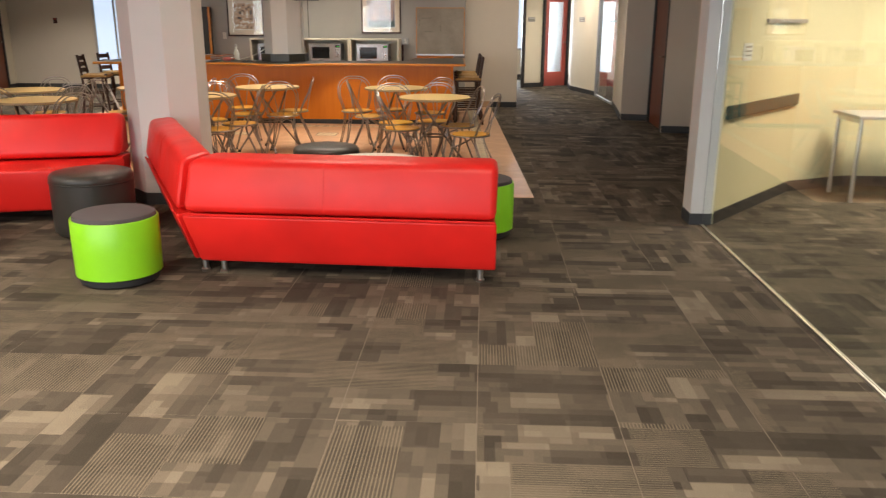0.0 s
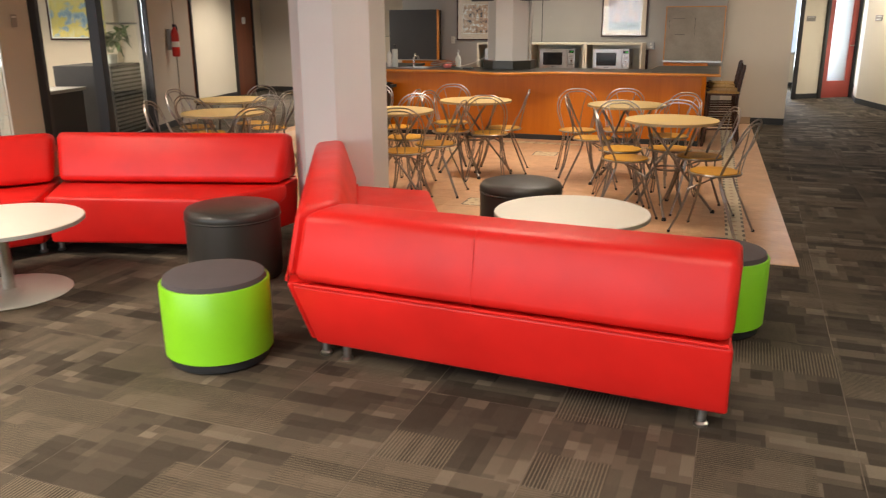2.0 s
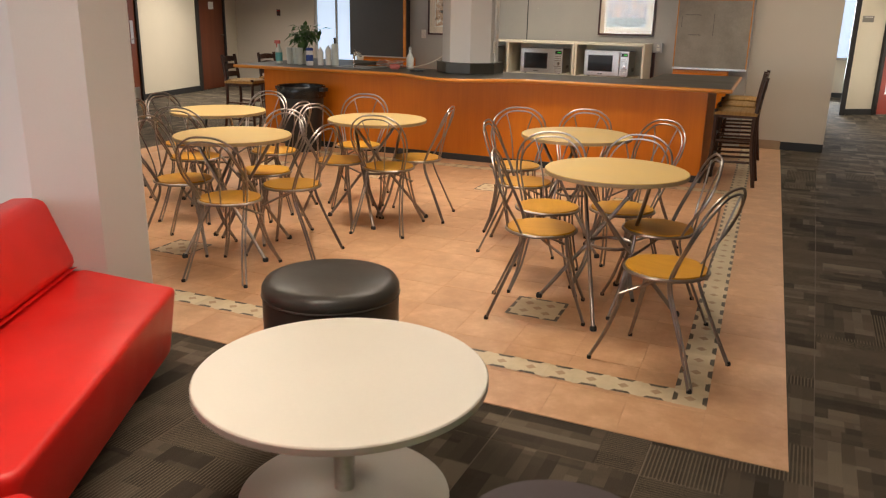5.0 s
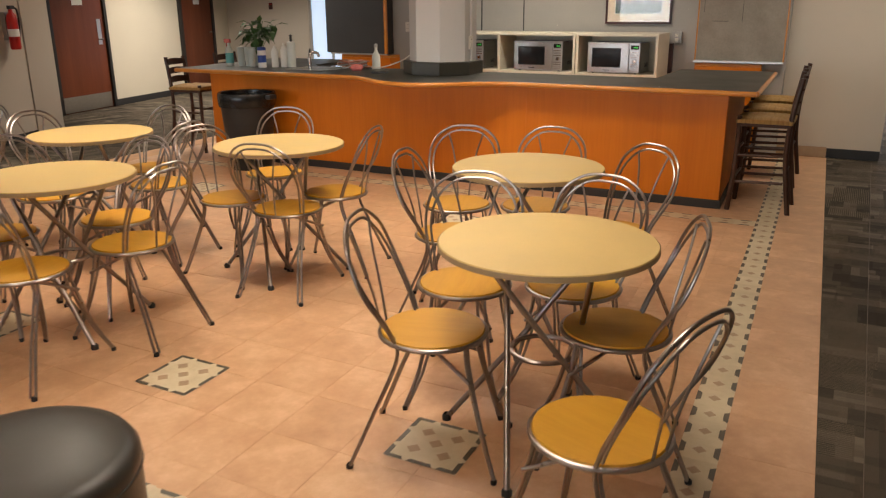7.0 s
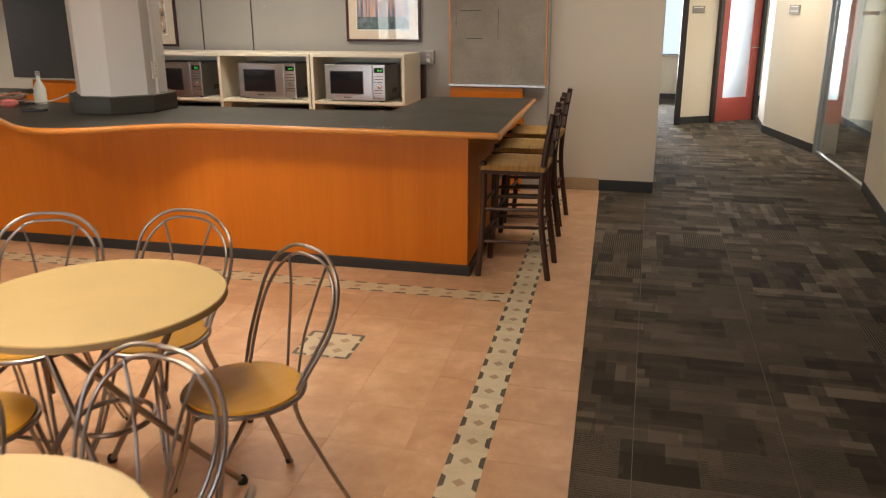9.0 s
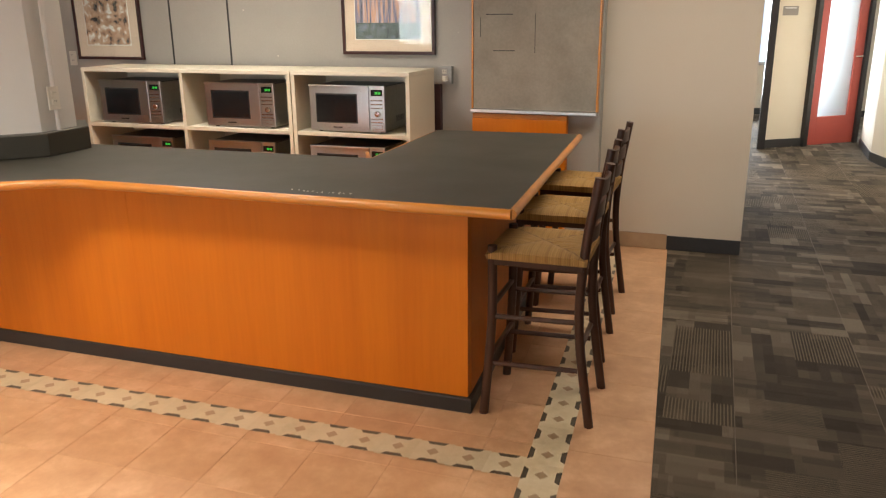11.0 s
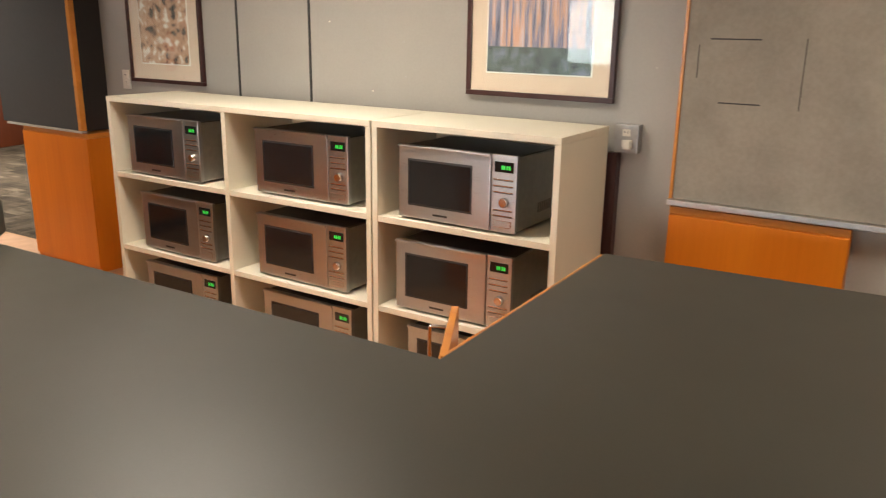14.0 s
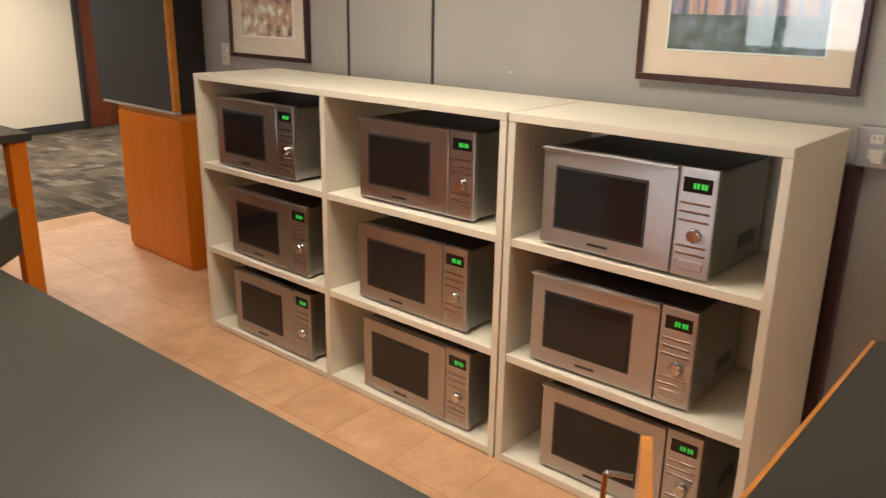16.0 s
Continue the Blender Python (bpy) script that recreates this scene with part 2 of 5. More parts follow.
M = {
    "carpet": carpet_material(),
    "tile": tile_material("terracotta_tile", (0.47, 0.255, 0.13), (0.57, 0.33, 0.177), (0.72, 0.455, 0.27)),
    "cream_tile": tile_material("cream_tile", (0.50, 0.41, 0.26), (0.60, 0.50, 0.33), (0.68, 0.58, 0.41)),
    "tan_tile": tile_material("tan_tile", (0.34, 0.22, 0.13), (0.40, 0.27, 0.16), (0.46, 0.33, 0.20)),
    "dark_tile": tile_material("dark_tile", (0.07, 0.055, 0.04), (0.10, 0.08, 0.055), (0.14, 0.11, 0.08)),
    "grout": mottled("grout", (0.55, 0.33, 0.19), 0.9, 0.2, 4, 90),
    "red": leather("red_vinyl", (0.74, 0.017, 0.013), 0.40),
    "black": leather("black_vinyl", (0.040, 0.036, 0.031), 0.36),
    "green": mottled("green_plastic", (0.24, 0.60, 0.015), 0.38, 0.05, 4, 120, 0.03),
    "grey_fabric": mottled("grey_fabric", (0.075, 0.062, 0.066), 0.95, 0.12, 5, 380, 0.5),
    "rubber": mottled("black_rubber", (0.02, 0.02, 0.021), 0.6, 0.2, 6, 90),
    "white_lam": mottled("white_laminate", (0.72, 0.68, 0.60), 0.35, 0.03, 3, 80, 0.02),
    "edge_lam": mottled("grey_edge_band", (0.42, 0.40, 0.36), 0.5, 0.06),
    "grey_enamel": mottled("pale_grey_enamel", (0.50, 0.49, 0.45), 0.38, 0.04, 3, 90, 0.03),
    "pedestal": metal("satin_steel", (0.62, 0.60, 0.56), 0.32),
    "chrome": metal("chrome", (0.66, 0.63, 0.60), 0.2),
    "chair_steel": metal("worn_steel_tube", (0.37, 0.325, 0.30), 0.30),
    "seat_wood": wood("honey_plywood", (0.50, 0.235, 0.016), (0.66, 0.34, 0.030), 0.46, (1, 0.1, 1), 7, 0.08),
    "yellow_lam": mottled("maple_laminate", (0.62, 0.44, 0.175), 0.38, 0.07, 5, 140, 0.03),
    "table_edge": mottled("tan_edge", (0.36, 0.25, 0.13), 0.5, 0.1),
    "bar_wood": wood("cherry_veneer", (0.58, 0.150, 0.006), (0.74, 0.225, 0.012), 0.42, (1, 1, 0.06), 5, 0.1),
    "bar_edge": wood("cherry_edging", (0.50, 0.17, 0.022), (0.72, 0.30, 0.055), 0.3, (0.06, 1, 1), 9, 0.4),
    "bar_top": mottled("charcoal_laminate", (0.038, 0.035, 0.026), 0.40, 0.10, 2.5, 160, 0.05),
    "kick": mottled("black_kickplate", (0.028, 0.027, 0.027), 0.5, 0.15),
    "stool_wood": wood("dark_stained_wood", (0.046, 0.020, 0.013), (0.095, 0.043, 0.027), 0.38, (1, 1, 0.08), 12, 0.2),
    "rush": rush_material(),
    "wall_beige": mottled("beige_paint", (0.56, 0.50, 0.42), 0.75, 0.04, 1.2, 140, 0.08),
    "wall_sand": mottled("sand_paint", (0.66, 0.58, 0.47), 0.75, 0.04, 1.2, 140, 0.08),
    "wall_cream": mottled("cream_paint", (0.74, 0.66, 0.52), 0.75, 0.04, 1.2, 140, 0.08),
    "wall_yellow": mottled("yellow_paint", (0.78, 0.69, 0.42), 0.75, 0.03, 1.2, 140, 0.05),
    "wall_grey": mottled("grey_panel_paint", (0.385, 0.37, 0.335), 0.6, 0.07, 1.5, 90, 0.08),
    "column": mottled("column_paint", (0.58, 0.56, 0.53), 0.6, 0.03, 1.5, 120, 0.06),
    "base": mottled("dark_vinyl_base", (0.035, 0.034, 0.034), 0.5, 0.2, 4),
    "ceiling": mottled("ceiling_tile", (0.55, 0.53, 0.49), 0.9, 0.05, 2, 200),
    "door_wood": wood("red_brown_door", (0.13, 0.030, 0.012), (0.22, 0.060, 0.022), 0.4, (1, 1, 0.06), 6, 0.2),
    "dark_frame": mottled("dark_bronze_frame", (0.022, 0.018, 0.017), 0.45, 0.2, 4),
    "red_door": mottled("red_painted_wood", (0.40, 0.07, 0.05), 0.45, 0.08, 3),
    "board": mottled("slate_chalkboard", (0.040, 0.041, 0.042), 0.7, 0.15, 2, 40),
    "grey_board": mottled("dusty_grey_board", (0.30, 0.265, 0.215), 0.75, 0.20, 4.5, 60),
    "steel": metal("brushed_steel", (0.52, 0.52, 0.525), 0.29, True),
    "dark_case": mottled("charcoal_enamel", (0.045, 0.042, 0.040), 0.4, 0.1, 4, 120, 0.05),
    "steel_side": metal("grey_steel_case", (0.46, 0.45, 0.43), 0.42),
    "mw_glass": mottled("dark_oven_glass", (0.012, 0.012, 0.013), 0.12, 0.2, 4, 90, 0.0),
    "display": glow("green_display", (0.05, 0.8, 0.08), 0.35),
    "shelf": mottled("white_melamine", (0.72, 0.67, 0.54), 0.5, 0.05, 2, 120, 0.03),
    "black_trash": mottled("black_plastic", (0.022, 0.022, 0.022), 0.45, 0.2, 5, 120),
    "liner": mottled("black_liner", (0.012, 0.012, 0.012), 0.25, 0.2, 12, 60, 0.6),
    "plate": mottled("outlet_plastic", (0.68, 0.64, 0.56), 0.45, 0.04),
    "grey_plate": mottled("grey_plastic_sign", (0.28, 0.25, 0.22), 0.5, 0.06),
    "red_paint": mottled("red_enamel", (0.50, 0.018, 0.014), 0.3, 0.08),
    "paper": mottled("white_paper", (0.82, 0.80, 0.75), 0.8, 0.03),
    "mat_board": mottled("blush_mat_board", (0.66, 0.50, 0.38), 0.8, 0.03),
    "frame_wood": wood("dark_frame_wood", (0.035, 0.012, 0.012), (0.08, 0.03, 0.026), 0.35, (1, 1, 0.1), 14, 0.2),
    "leaf": mottled("green_leaf", (0.06, 0.13, 0.03), 0.45, 0.35, 12, 60),
    "clear": glass("clear_glass"),
    "frosted": glass("frosted_glass", (0.90, 0.95, 0.96), 0.45),
    "green_rail": mottled("dark_green_rail", (0.045, 0.075, 0.055), 0.5, 0.1),
    "diffuser": glow("lamp_diffuser", (1.0, 0.86, 0.68), 3.0),
    "sky_pane": glow("bright_daylight", (0.66, 0.80, 1.0), 1.0),
    "blue_plastic": mottled("blue_plastic", (0.03, 0.07, 0.28), 0.4, 0.1),
    "pink": mottled("pink_sponge", (0.62, 0.18, 0.16), 0.9, 0.15, 40),
    "hose": mottled("copper_hose", (0.34, 0.14, 0.08), 0.35, 0.1),
    "milky": mottled("milky_plastic", (0.62, 0.64, 0.58), 0.3, 0.05),
    "teal": mottled("teal_label", (0.12, 0.42, 0.42), 0.4, 0.1),
    "seam": mottled("carpet_seam", (0.15, 0.12, 0.09), 0.95, 0.3, 2, 60),
    "crumb": mottled("white_crumbs", (0.75, 0.72, 0.66), 0.8, 0.1),
}

# ---------- mesh helpers ----------


def bm_box(bm, x0, y0, z0, x1, y1, z1, bevel=0.0):
    vs = [bm.verts.new((x, y, z)) for x in (x0, x1) for y in (y0, y1) for z in (z0, z1)]
    fs = [bm.faces.new([vs[i] for i in f]) for f in ((0, 1, 3, 2), (4, 6, 7, 5), (0, 4, 5, 1), (2, 3, 7, 6), (0, 2, 6, 4), (1, 5, 7, 3))]
    if bevel:
        es = {e for f in fs for e in f.edges}
        bmesh.ops.bevel(bm, geom=list(es), offset=bevel, segments=2, affect="EDGES", profile=0.6)
    return bm


def box(*a, bevel=0.0):
    return bm_box(bmesh.new(), *a, bevel=bevel)


def prism(points, z0, z1, bevel=0.0, segments=2):
    """An upright prism over a plan outline."""
    bm = bmesh.new()
    lo, hi = [bm.verts.new((x, y, z0)) for x, y in points], [bm.verts.new((x, y, z1)) for x, y in points]
    k = len(points)
    bm.faces.new(lo[::-1])
    top = bm.faces.new(hi)
    for i in range(k):
        bm.faces.new((lo[i], lo[(i + 1) % k], hi[(i + 1) % k], hi[i]))
    bmesh.ops.recalc_face_normals(bm, faces=bm.faces[:])
    if bevel:
        es = [e for e in bm.edges if abs(e.verts[0].co.z - e.verts[1].co.z) < 1e-6]
        bmesh.ops.bevel(bm, geom=es, offset=bevel, segments=segments, affect="EDGES", profile=0.5)
    return bm


def lathe(profile, n=32, cx=0.0, cy=0.0, bm=None):
    """A turned body: profile of (radius, z) from the bottom up."""
    bm = bm or bmesh.new()
    rings = []
    for r, z in profile:
        if r < 1e-5:
            rings.append([bm.verts.new((cx, cy, z))])
        else:
            rings.append([bm.verts.new((cx + r * math.cos(2 * math.pi * i / n), cy + r * math.sin(2 * math.pi * i / n), z)) for i in range(n)])
    for a, b in zip(rings, rings[1:]):
        for i in range(n):
            j = (i + 1) % n
            if len(a) == 1 and len(b) > 1:
                bm.faces.new((a[0], b[j], b[i]))
            elif len(b) == 1 and len(a) > 1:
                bm.faces.new((a[i], a[j], b[0]))
            elif len(a) > 1:
                bm.faces.new((a[i], a[j], b[j], b[i]))
    return bm


def smooth_path(points, steps=6):
    """A Catmull-Rom curve through the points."""
    ps = [Vector(p) for p in points]
    ps = [ps[0] * 2 - ps[1]] + ps + [ps[-1] * 2 - ps[-2]]
    out = []
    for i in range(1, len(ps) - 2):
        a, b, c, d = ps[i - 1:i + 3]
        for s in range(steps):
            t = s / steps
            out.append(0.5 * ((2 * b) + (c - a) * t + (2 * a - 5 * b + 4 * c - d) * t * t + (3 * b - a - 3 * c + d) * t ** 3))
    return out + [ps[-2]]


def tube(points, r, sides=8, bm=None, closed=False):
    bm = bm or bmesh.new()
    ps = [Vector(p) for p in points]
    rings, up = [], None
    k = len(ps)
    for i, p in enumerate(ps):
        a, b = (ps[i - 1], ps[(i + 1) % k]) if closed else (ps[max(i - 1, 0)], ps[min(i + 1, k - 1)])
        t = (b - a).normalized()
        if up is None:
            up = t.orthogonal().normalized()
        up = (up - t * up.dot(t)).normalized()
        side = t.cross(up)
        rings.append([bm.verts.new(p + r * (math.cos(2 * math.pi * j / sides) * up + math.sin(2 * math.pi * j / sides) * side)) for j in range(sides)])
    for a, b in zip(rings, rings[1:] + ([rings[0]] if closed else [])):
        for j in range(sides):
            bm.faces.new((a[j], a[(j + 1) % sides], b[(j + 1) % sides], b[j]))
    if not closed:
        bm.faces.new(rings[0][::-1])
        bm.faces.new(rings[-1])
    return bm


def part(name, bm, material, parent=None, label="", smooth=False, extra=()):
    """Links a bmesh as one mesh object under a thing or a part."""
    me = bpy.data.meshes.new(name)
    bm.normal_update()
    bm.to_mesh(me)
    bm.free()
    for m in (material, *extra):
        me.materials.append(m)
    if smooth:
        me.polygons.foreach_set("use_smooth", [True] * len(me.polygons))
        me.set_sharp_from_angle(angle=radians(42))
    ob = new(name, me)
    if parent is not None:
        ob.parent = parent
    if label:
        ob["label"] = label
    return ob


def thing(name, label, category, group="", kind="", at=None):
    ob = tagged(new(name), label, category, group, kind)
    ob.empty_display_size = 0.1
    if at is not None:
        ob.matrix_world = at
    return ob


def structure(name, bm, material, label, category, smooth=False, extra=()):
    return tagged(part(name, bm, material, None, "", smooth, extra), label, category, "", "structure")


H = 2.7


def strip(p0, p1, t):
    """Plan outline of a band from p0 to p1 that lies t to the left of the way."""
    a, b = Vector(p0), Vector(p1)
    d = (b - a).normalized()
    nrm = Vector((-d.y, d.x)) * t
    return [tuple(a), tuple(b), tuple(b + nrm), tuple(a + nrm)]


def wall(name, p0, p1, t, material, label, z0=0.0, z1=H, skirting=True):
    """A wall whose seen face runs from p0 to p1, with its thickness to the left; a dark base runs along it."""
    w = structure(name, prism(strip(p0, p1, t), z0, z1), M[material], label, "wall")
    if skirting and z0 == 0:
        a, b = Vector(p0), Vector(p1)
        d = (b - a).normalized()
        off = Vector((d.y, -d.x)) * 0.003
        structure("baseboard", prism(strip(tuple(a + off), tuple(b + off), -0.008), 0.002, 0.10, 0.003), M["base"], "dark vinyl baseboard along the wall", "baseboard")
    return w

# ---------- the large structure ----------
structure("floor", box(-14, -5, -0.12, 8, 24, -0.012), M["base"], "concrete floor slab under carpet and tile", "floor")
SHEAR = -0.042
TX0, TX1, TY0, TY1 = -6.2, 0.47, 6.85, 14.5
structure("ceiling", box(-14, -5, H, 8, 24, H + 0.1), M["ceiling"], "plain pale ceiling", "ceiling")

# end wall behind the walker, with a band of windows
wall("wall_south", (-14, -4.2), (8, -4.2), -0.15, "wall_cream", "cream painted wall under the windows", 0, 0.6)
wall("wall_south_head", (-14, -4.2), (8, -4.2), -0.15, "wall_cream", "cream painted wall over the windows", 2.4, H, False)
wall("wall_south_pier", (-14, -4.2), (-11.5, -4.2), -0.15, "wall_cream", "cream painted wall beside the windows", 0.6, 2.4, False)
wall("wall_south_pier", (1.5, -4.2), (8, -4.2), -0.15, "wall_cream", "cream painted wall beside the windows", 0.6, 2.4, False)

# glazed room at the right
wall("wall_glazed_room", (1.8, 6.0), (2.83, 7.3), 0.12, "wall_yellow", "pale yellow wall with a dark green rail")
wall("wall_glazed_room", (2.83, 7.3), (3.45, 7.6), 0.12, "wall_yellow", "pale yellow return wall")
wall("wall_glazed_room", (3.45, 7.6), (8, 7.6), 0.12, "wall_yellow", "pale yellow wall of the glazed room")
wall("wall_east", (7.9, 7.6), (7.9, -4.2), 0.12, "wall_yellow", "pale yellow end wall of the glazed room")
structure("wall_pier", prism([(1.61, 5.97), (1.77, 5.97), (1.83, 6.12), (1.72, 6.25), (1.61, 6.2)], 0.0, H, 0.0), M["column"], "pale painted wall end beside the glass", "wall")
structure("baseboard", prism([(1.604, 5.964), (1.776, 5.964), (1.836, 6.118), (1.72, 6.256), (1.604, 6.206)], 0.002, 0.09), M["base"], "dark vinyl baseboard round the wall end", "baseboard")
_rail = Vector((2.83 - 1.8, 7.3 - 6.0)).normalized()
structure("trim", prism(strip((1.83, 6.035), (2.80, 7.26), -0.025), 0.80, 0.90, 0.006), M["green_rail"], "dark green wooden chair rail", "trim")
structure("trim", prism(strip((4.0, 7.59), (7.8, 7.59), -0.025), 0.80, 0.90, 0.006), M["green_rail"], "dark green wooden chair rail", "trim")

# corridor at the right
wall("wall_corridor", (1.62, 6.25), (3.0, 8.2), -0.1, "wall_cream", "cream corridor wall behind the glazed room", 0, H, False)
wall("wall_corridor", (3.0, 11.2), (3.0, 8.2), 0.12, "wall_cream", "cream corridor wall")
wall("wall_corridor", (2.52, 11.27), (2.95, 11.2), 0.15, "wall_beige", "beige corridor wall pier")
wall("wall_corridor", (2.20, 12.75), (2.95, 12.55), 0.2, "wall_beige", "beige corridor wall pier")
wall("wall_corridor", (2.42, 15.0), (2.20, 12.78), 0.25, "wall_cream", "cream corridor wall beside the glass")
wall("wall_corridor", (2.0, 18.5), (2.36, 16.95), 0.25, "wall_cream", "cream corridor wall with a small sign")
wall("wall_corridor", (2.05, 19.5), (2.0, 18.5), 0.25, "wall_cream", "cream corridor wall by the red door")
wall("wall_corridor_end", (0.97, 19.08), (1.38, 19.35), 0.14, "wall_cream", "cream wall between doorways")
wall("wall_north", (-14, 22.4), (8, 22.4), 0.15, "wall_cream", "cream wall at the far end")
wall("wall_side_room", (3.2, 22.4), (3.2, 15.0), 0.1, "wall_cream", "cream wall of the side room")

# wall block beside the bar, and the grey panelled wall behind it
wall("wall_block", (-0.42, 14.5), (0.61, 14.5), 3.6, "wall_sand", "beige painted wall beside the bar")
structure("trim", box(-0.41, 14.478, 0.007, 0.14, 14.489, 0.11), M["tan_tile"], "brown tile skirting on the beige wall", "trim")
BWL, BWR = (-5.60, 14.50), (-0.325, 14.329)
structure("wall_bar", prism(strip(BWL, BWR, 0.1), 0, H), M["wall_grey"], "grey painted panel wall behind the bar", "wall")
for sx in (-3.65, -3.12):
    yy = BWL[1] + (sx - BWL[0]) / (BWR[0] - BWL[0]) * (BWR[1] - BWL[1])
    structure("trim", box(sx - 0.006, yy - 0.006, 0.0, sx + 0.006, yy - 0.001, H), M["base"], "dark panel joint in the wall", "trim")

# far left
wall("wall_west", (-9.49, 11.9), (-10.69, 17.9), 0.15, "wall_cream", "cream painted wall with two doors")
wall("wall_northwest", (-10.69, 17.9), (-8.75, 17.9), 0.15, "wall_beige", "beige wall beside the window")
wall("wall_northwest", (-7.75, 17.9), (-0.4, 17.9), 0.15, "wall_cream", "cream wall beside the window")
wall("wall_northwest", (-8.75, 17.9), (-7.75, 17.9), 0.15, "wall_cream", "cream wall under the window", 0, 0.35)
wall("wall_west_pier", (-8.55, 11.87), (-8.285, 11.87), 0.35, "wall_beige", "beige wall end")
OFF0, OFF1 = Vector((-8.30, 11.86)), Vector((-5.2, 3.35))


def off(s):
    """A point on the office front, by its distance from the wall end."""
    return tuple(OFF0 + (OFF1 - OFF0).normalized() * s)


wall("wall_office", off(1.15), off(0), 0.14, "wall_beige", "beige wall with a fire extinguisher")
wall("wall_office", off(4.85), off(4.25), 0.14, "wall_beige", "beige wall pier between office windows")
wall("wall_office_back", (-11.6, 11.7), (-8.56, 12.2), 0.12, "wall_cream", "cream back wall of the office")
wall("wall_office_back", (-11.6, -4.2), (-11.6, 11.7), 0.12, "wall_cream", "cream side wall of the office")


def interp(a, b, t):
    return tuple(p + (q - p) * t for p, q in zip(a, b))


# ---------- sofas ----------
def sofa(m, length, cuts=(0.0, 0.0), label="red vinyl sofa with steel feet", seams=(), k=1.0):
    """Back along local +x at y = 0, seat towards +y. cuts: how far each end leans in per metre of depth."""
    th = thing("sofa", label, "sofa", "red sectional sofas", at=m)
    tall = k

    def body(profile, inset=0.0, bevel=0.018):
        bm = bmesh.new()
        ends = []
        for side, cut in ((0, cuts[0]), (1, cuts[1])):
            ring = []
            for y, z in profile:
                lean = cut * y if cut > 0 else -cut * max(0.0, y - 0.24)
                x = inset + lean if side == 0 else length - inset - lean
                ring.append(bm.verts.new((x, y, z * tall)))
            ends.append(ring)
        a, b = ends
        n = len(profile)
        bm.faces.new(a)
        bm.faces.new(b[::-1])
        for i in range(n):
            bm.faces.new((a[i], b[i], b[(i + 1) % n], a[(i + 1) % n]))
        bmesh.ops.recalc_face_normals(bm, faces=bm.faces[:])
        bmesh.ops.bevel(bm, geom=bm.edges[:], offset=bevel, segments=3, affect="EDGES", profile=0.5)
        return bm

    base = part("base", body([(0.10, 0.085), (0.0, 0.395), (0.30, 0.395), (0.78, 0.28), (0.72, 0.085)]), M["red"], th, smooth=True)
    part("seat", body([(0.26, 0.300), (0.26, 0.400), (0.83, 0.405), (0.775, 0.088), (0.70, 0.088)], 0.003, 0.025), M["red"], th, smooth=True)
    back = part("backrest", body([(0.0, 0.408), (0.06, 0.716), (0.245, 0.744), (0.345, 0.42), (0.30, 0.408)], 0.002, 0.045), M["red"], th, smooth=True)
    bm = tube([(0.02 + cuts[0] * 0.0, 0.0, 0.401 * tall), (length - 0.02, 0.0, 0.401 * tall)], 0.007, 6)
    part("piping", bm, M["red"], back, "raised seam", True)
    for s in seams:
        bm = tube([(s, y, z * tall) for y, z in ((-0.0005, 0.40), (0.050, 0.68), (0.078, 0.714), (0.215, 0.735), (0.248, 0.715), (0.335, 0.43))], 0.0014, 5)
        part("seam", bm, M["red"], back, "stitched seam", True)
    for fx in (0.12, length - 0.10):
        for fy in (0.16, 0.62):
            x = fx + abs(cuts[0]) * fy * 0.7 if fx < length / 2 else fx - abs(cuts[1]) * max(0, fy - 0.2)
            bm = lathe([(0.0, 0.0), (0.026, 0.0), (0.028, 0.012), (0.019, 0.02), (0.019, 0.09)], 16)
            bmesh.ops.translate(bm, verts=bm.verts[:], vec=(x, fy, 0))
            part("foot", bm, M["pedestal"], th, "satin steel foot", True)
    return th


def along(p, q):
    """Pose at p whose x axis points to q."""
    return pose(p[0], p[1], 0, 0, 0, math.degrees(math.atan2(q[1] - p[1], q[0] - p[0])))


sofa(along((-1.775, 4.43), (0.125, 4.33)), 1.872, (0.60, -0.55), "red vinyl sofa standing back to the walkway", (0.865,))
sofa(along((-2.82, 6.42), (-1.80, 4.44)), 2.22, (-0.55, 0.60), "red vinyl sofa angled beside the octagonal column", (1.12,), 1.0)
sofa(along((-3.02, 6.60), (-4.74, 6.10)), 1.79, (-0.55, 0.34), "red vinyl sofa with a worn shiny back", (0.9,), 1.04)
sofa(along((-4.76, 6.07), (-5.78, 4.66)), 1.74, (0.34, -0.55), "red vinyl sofa at the office side", (0.87,), 1.04)


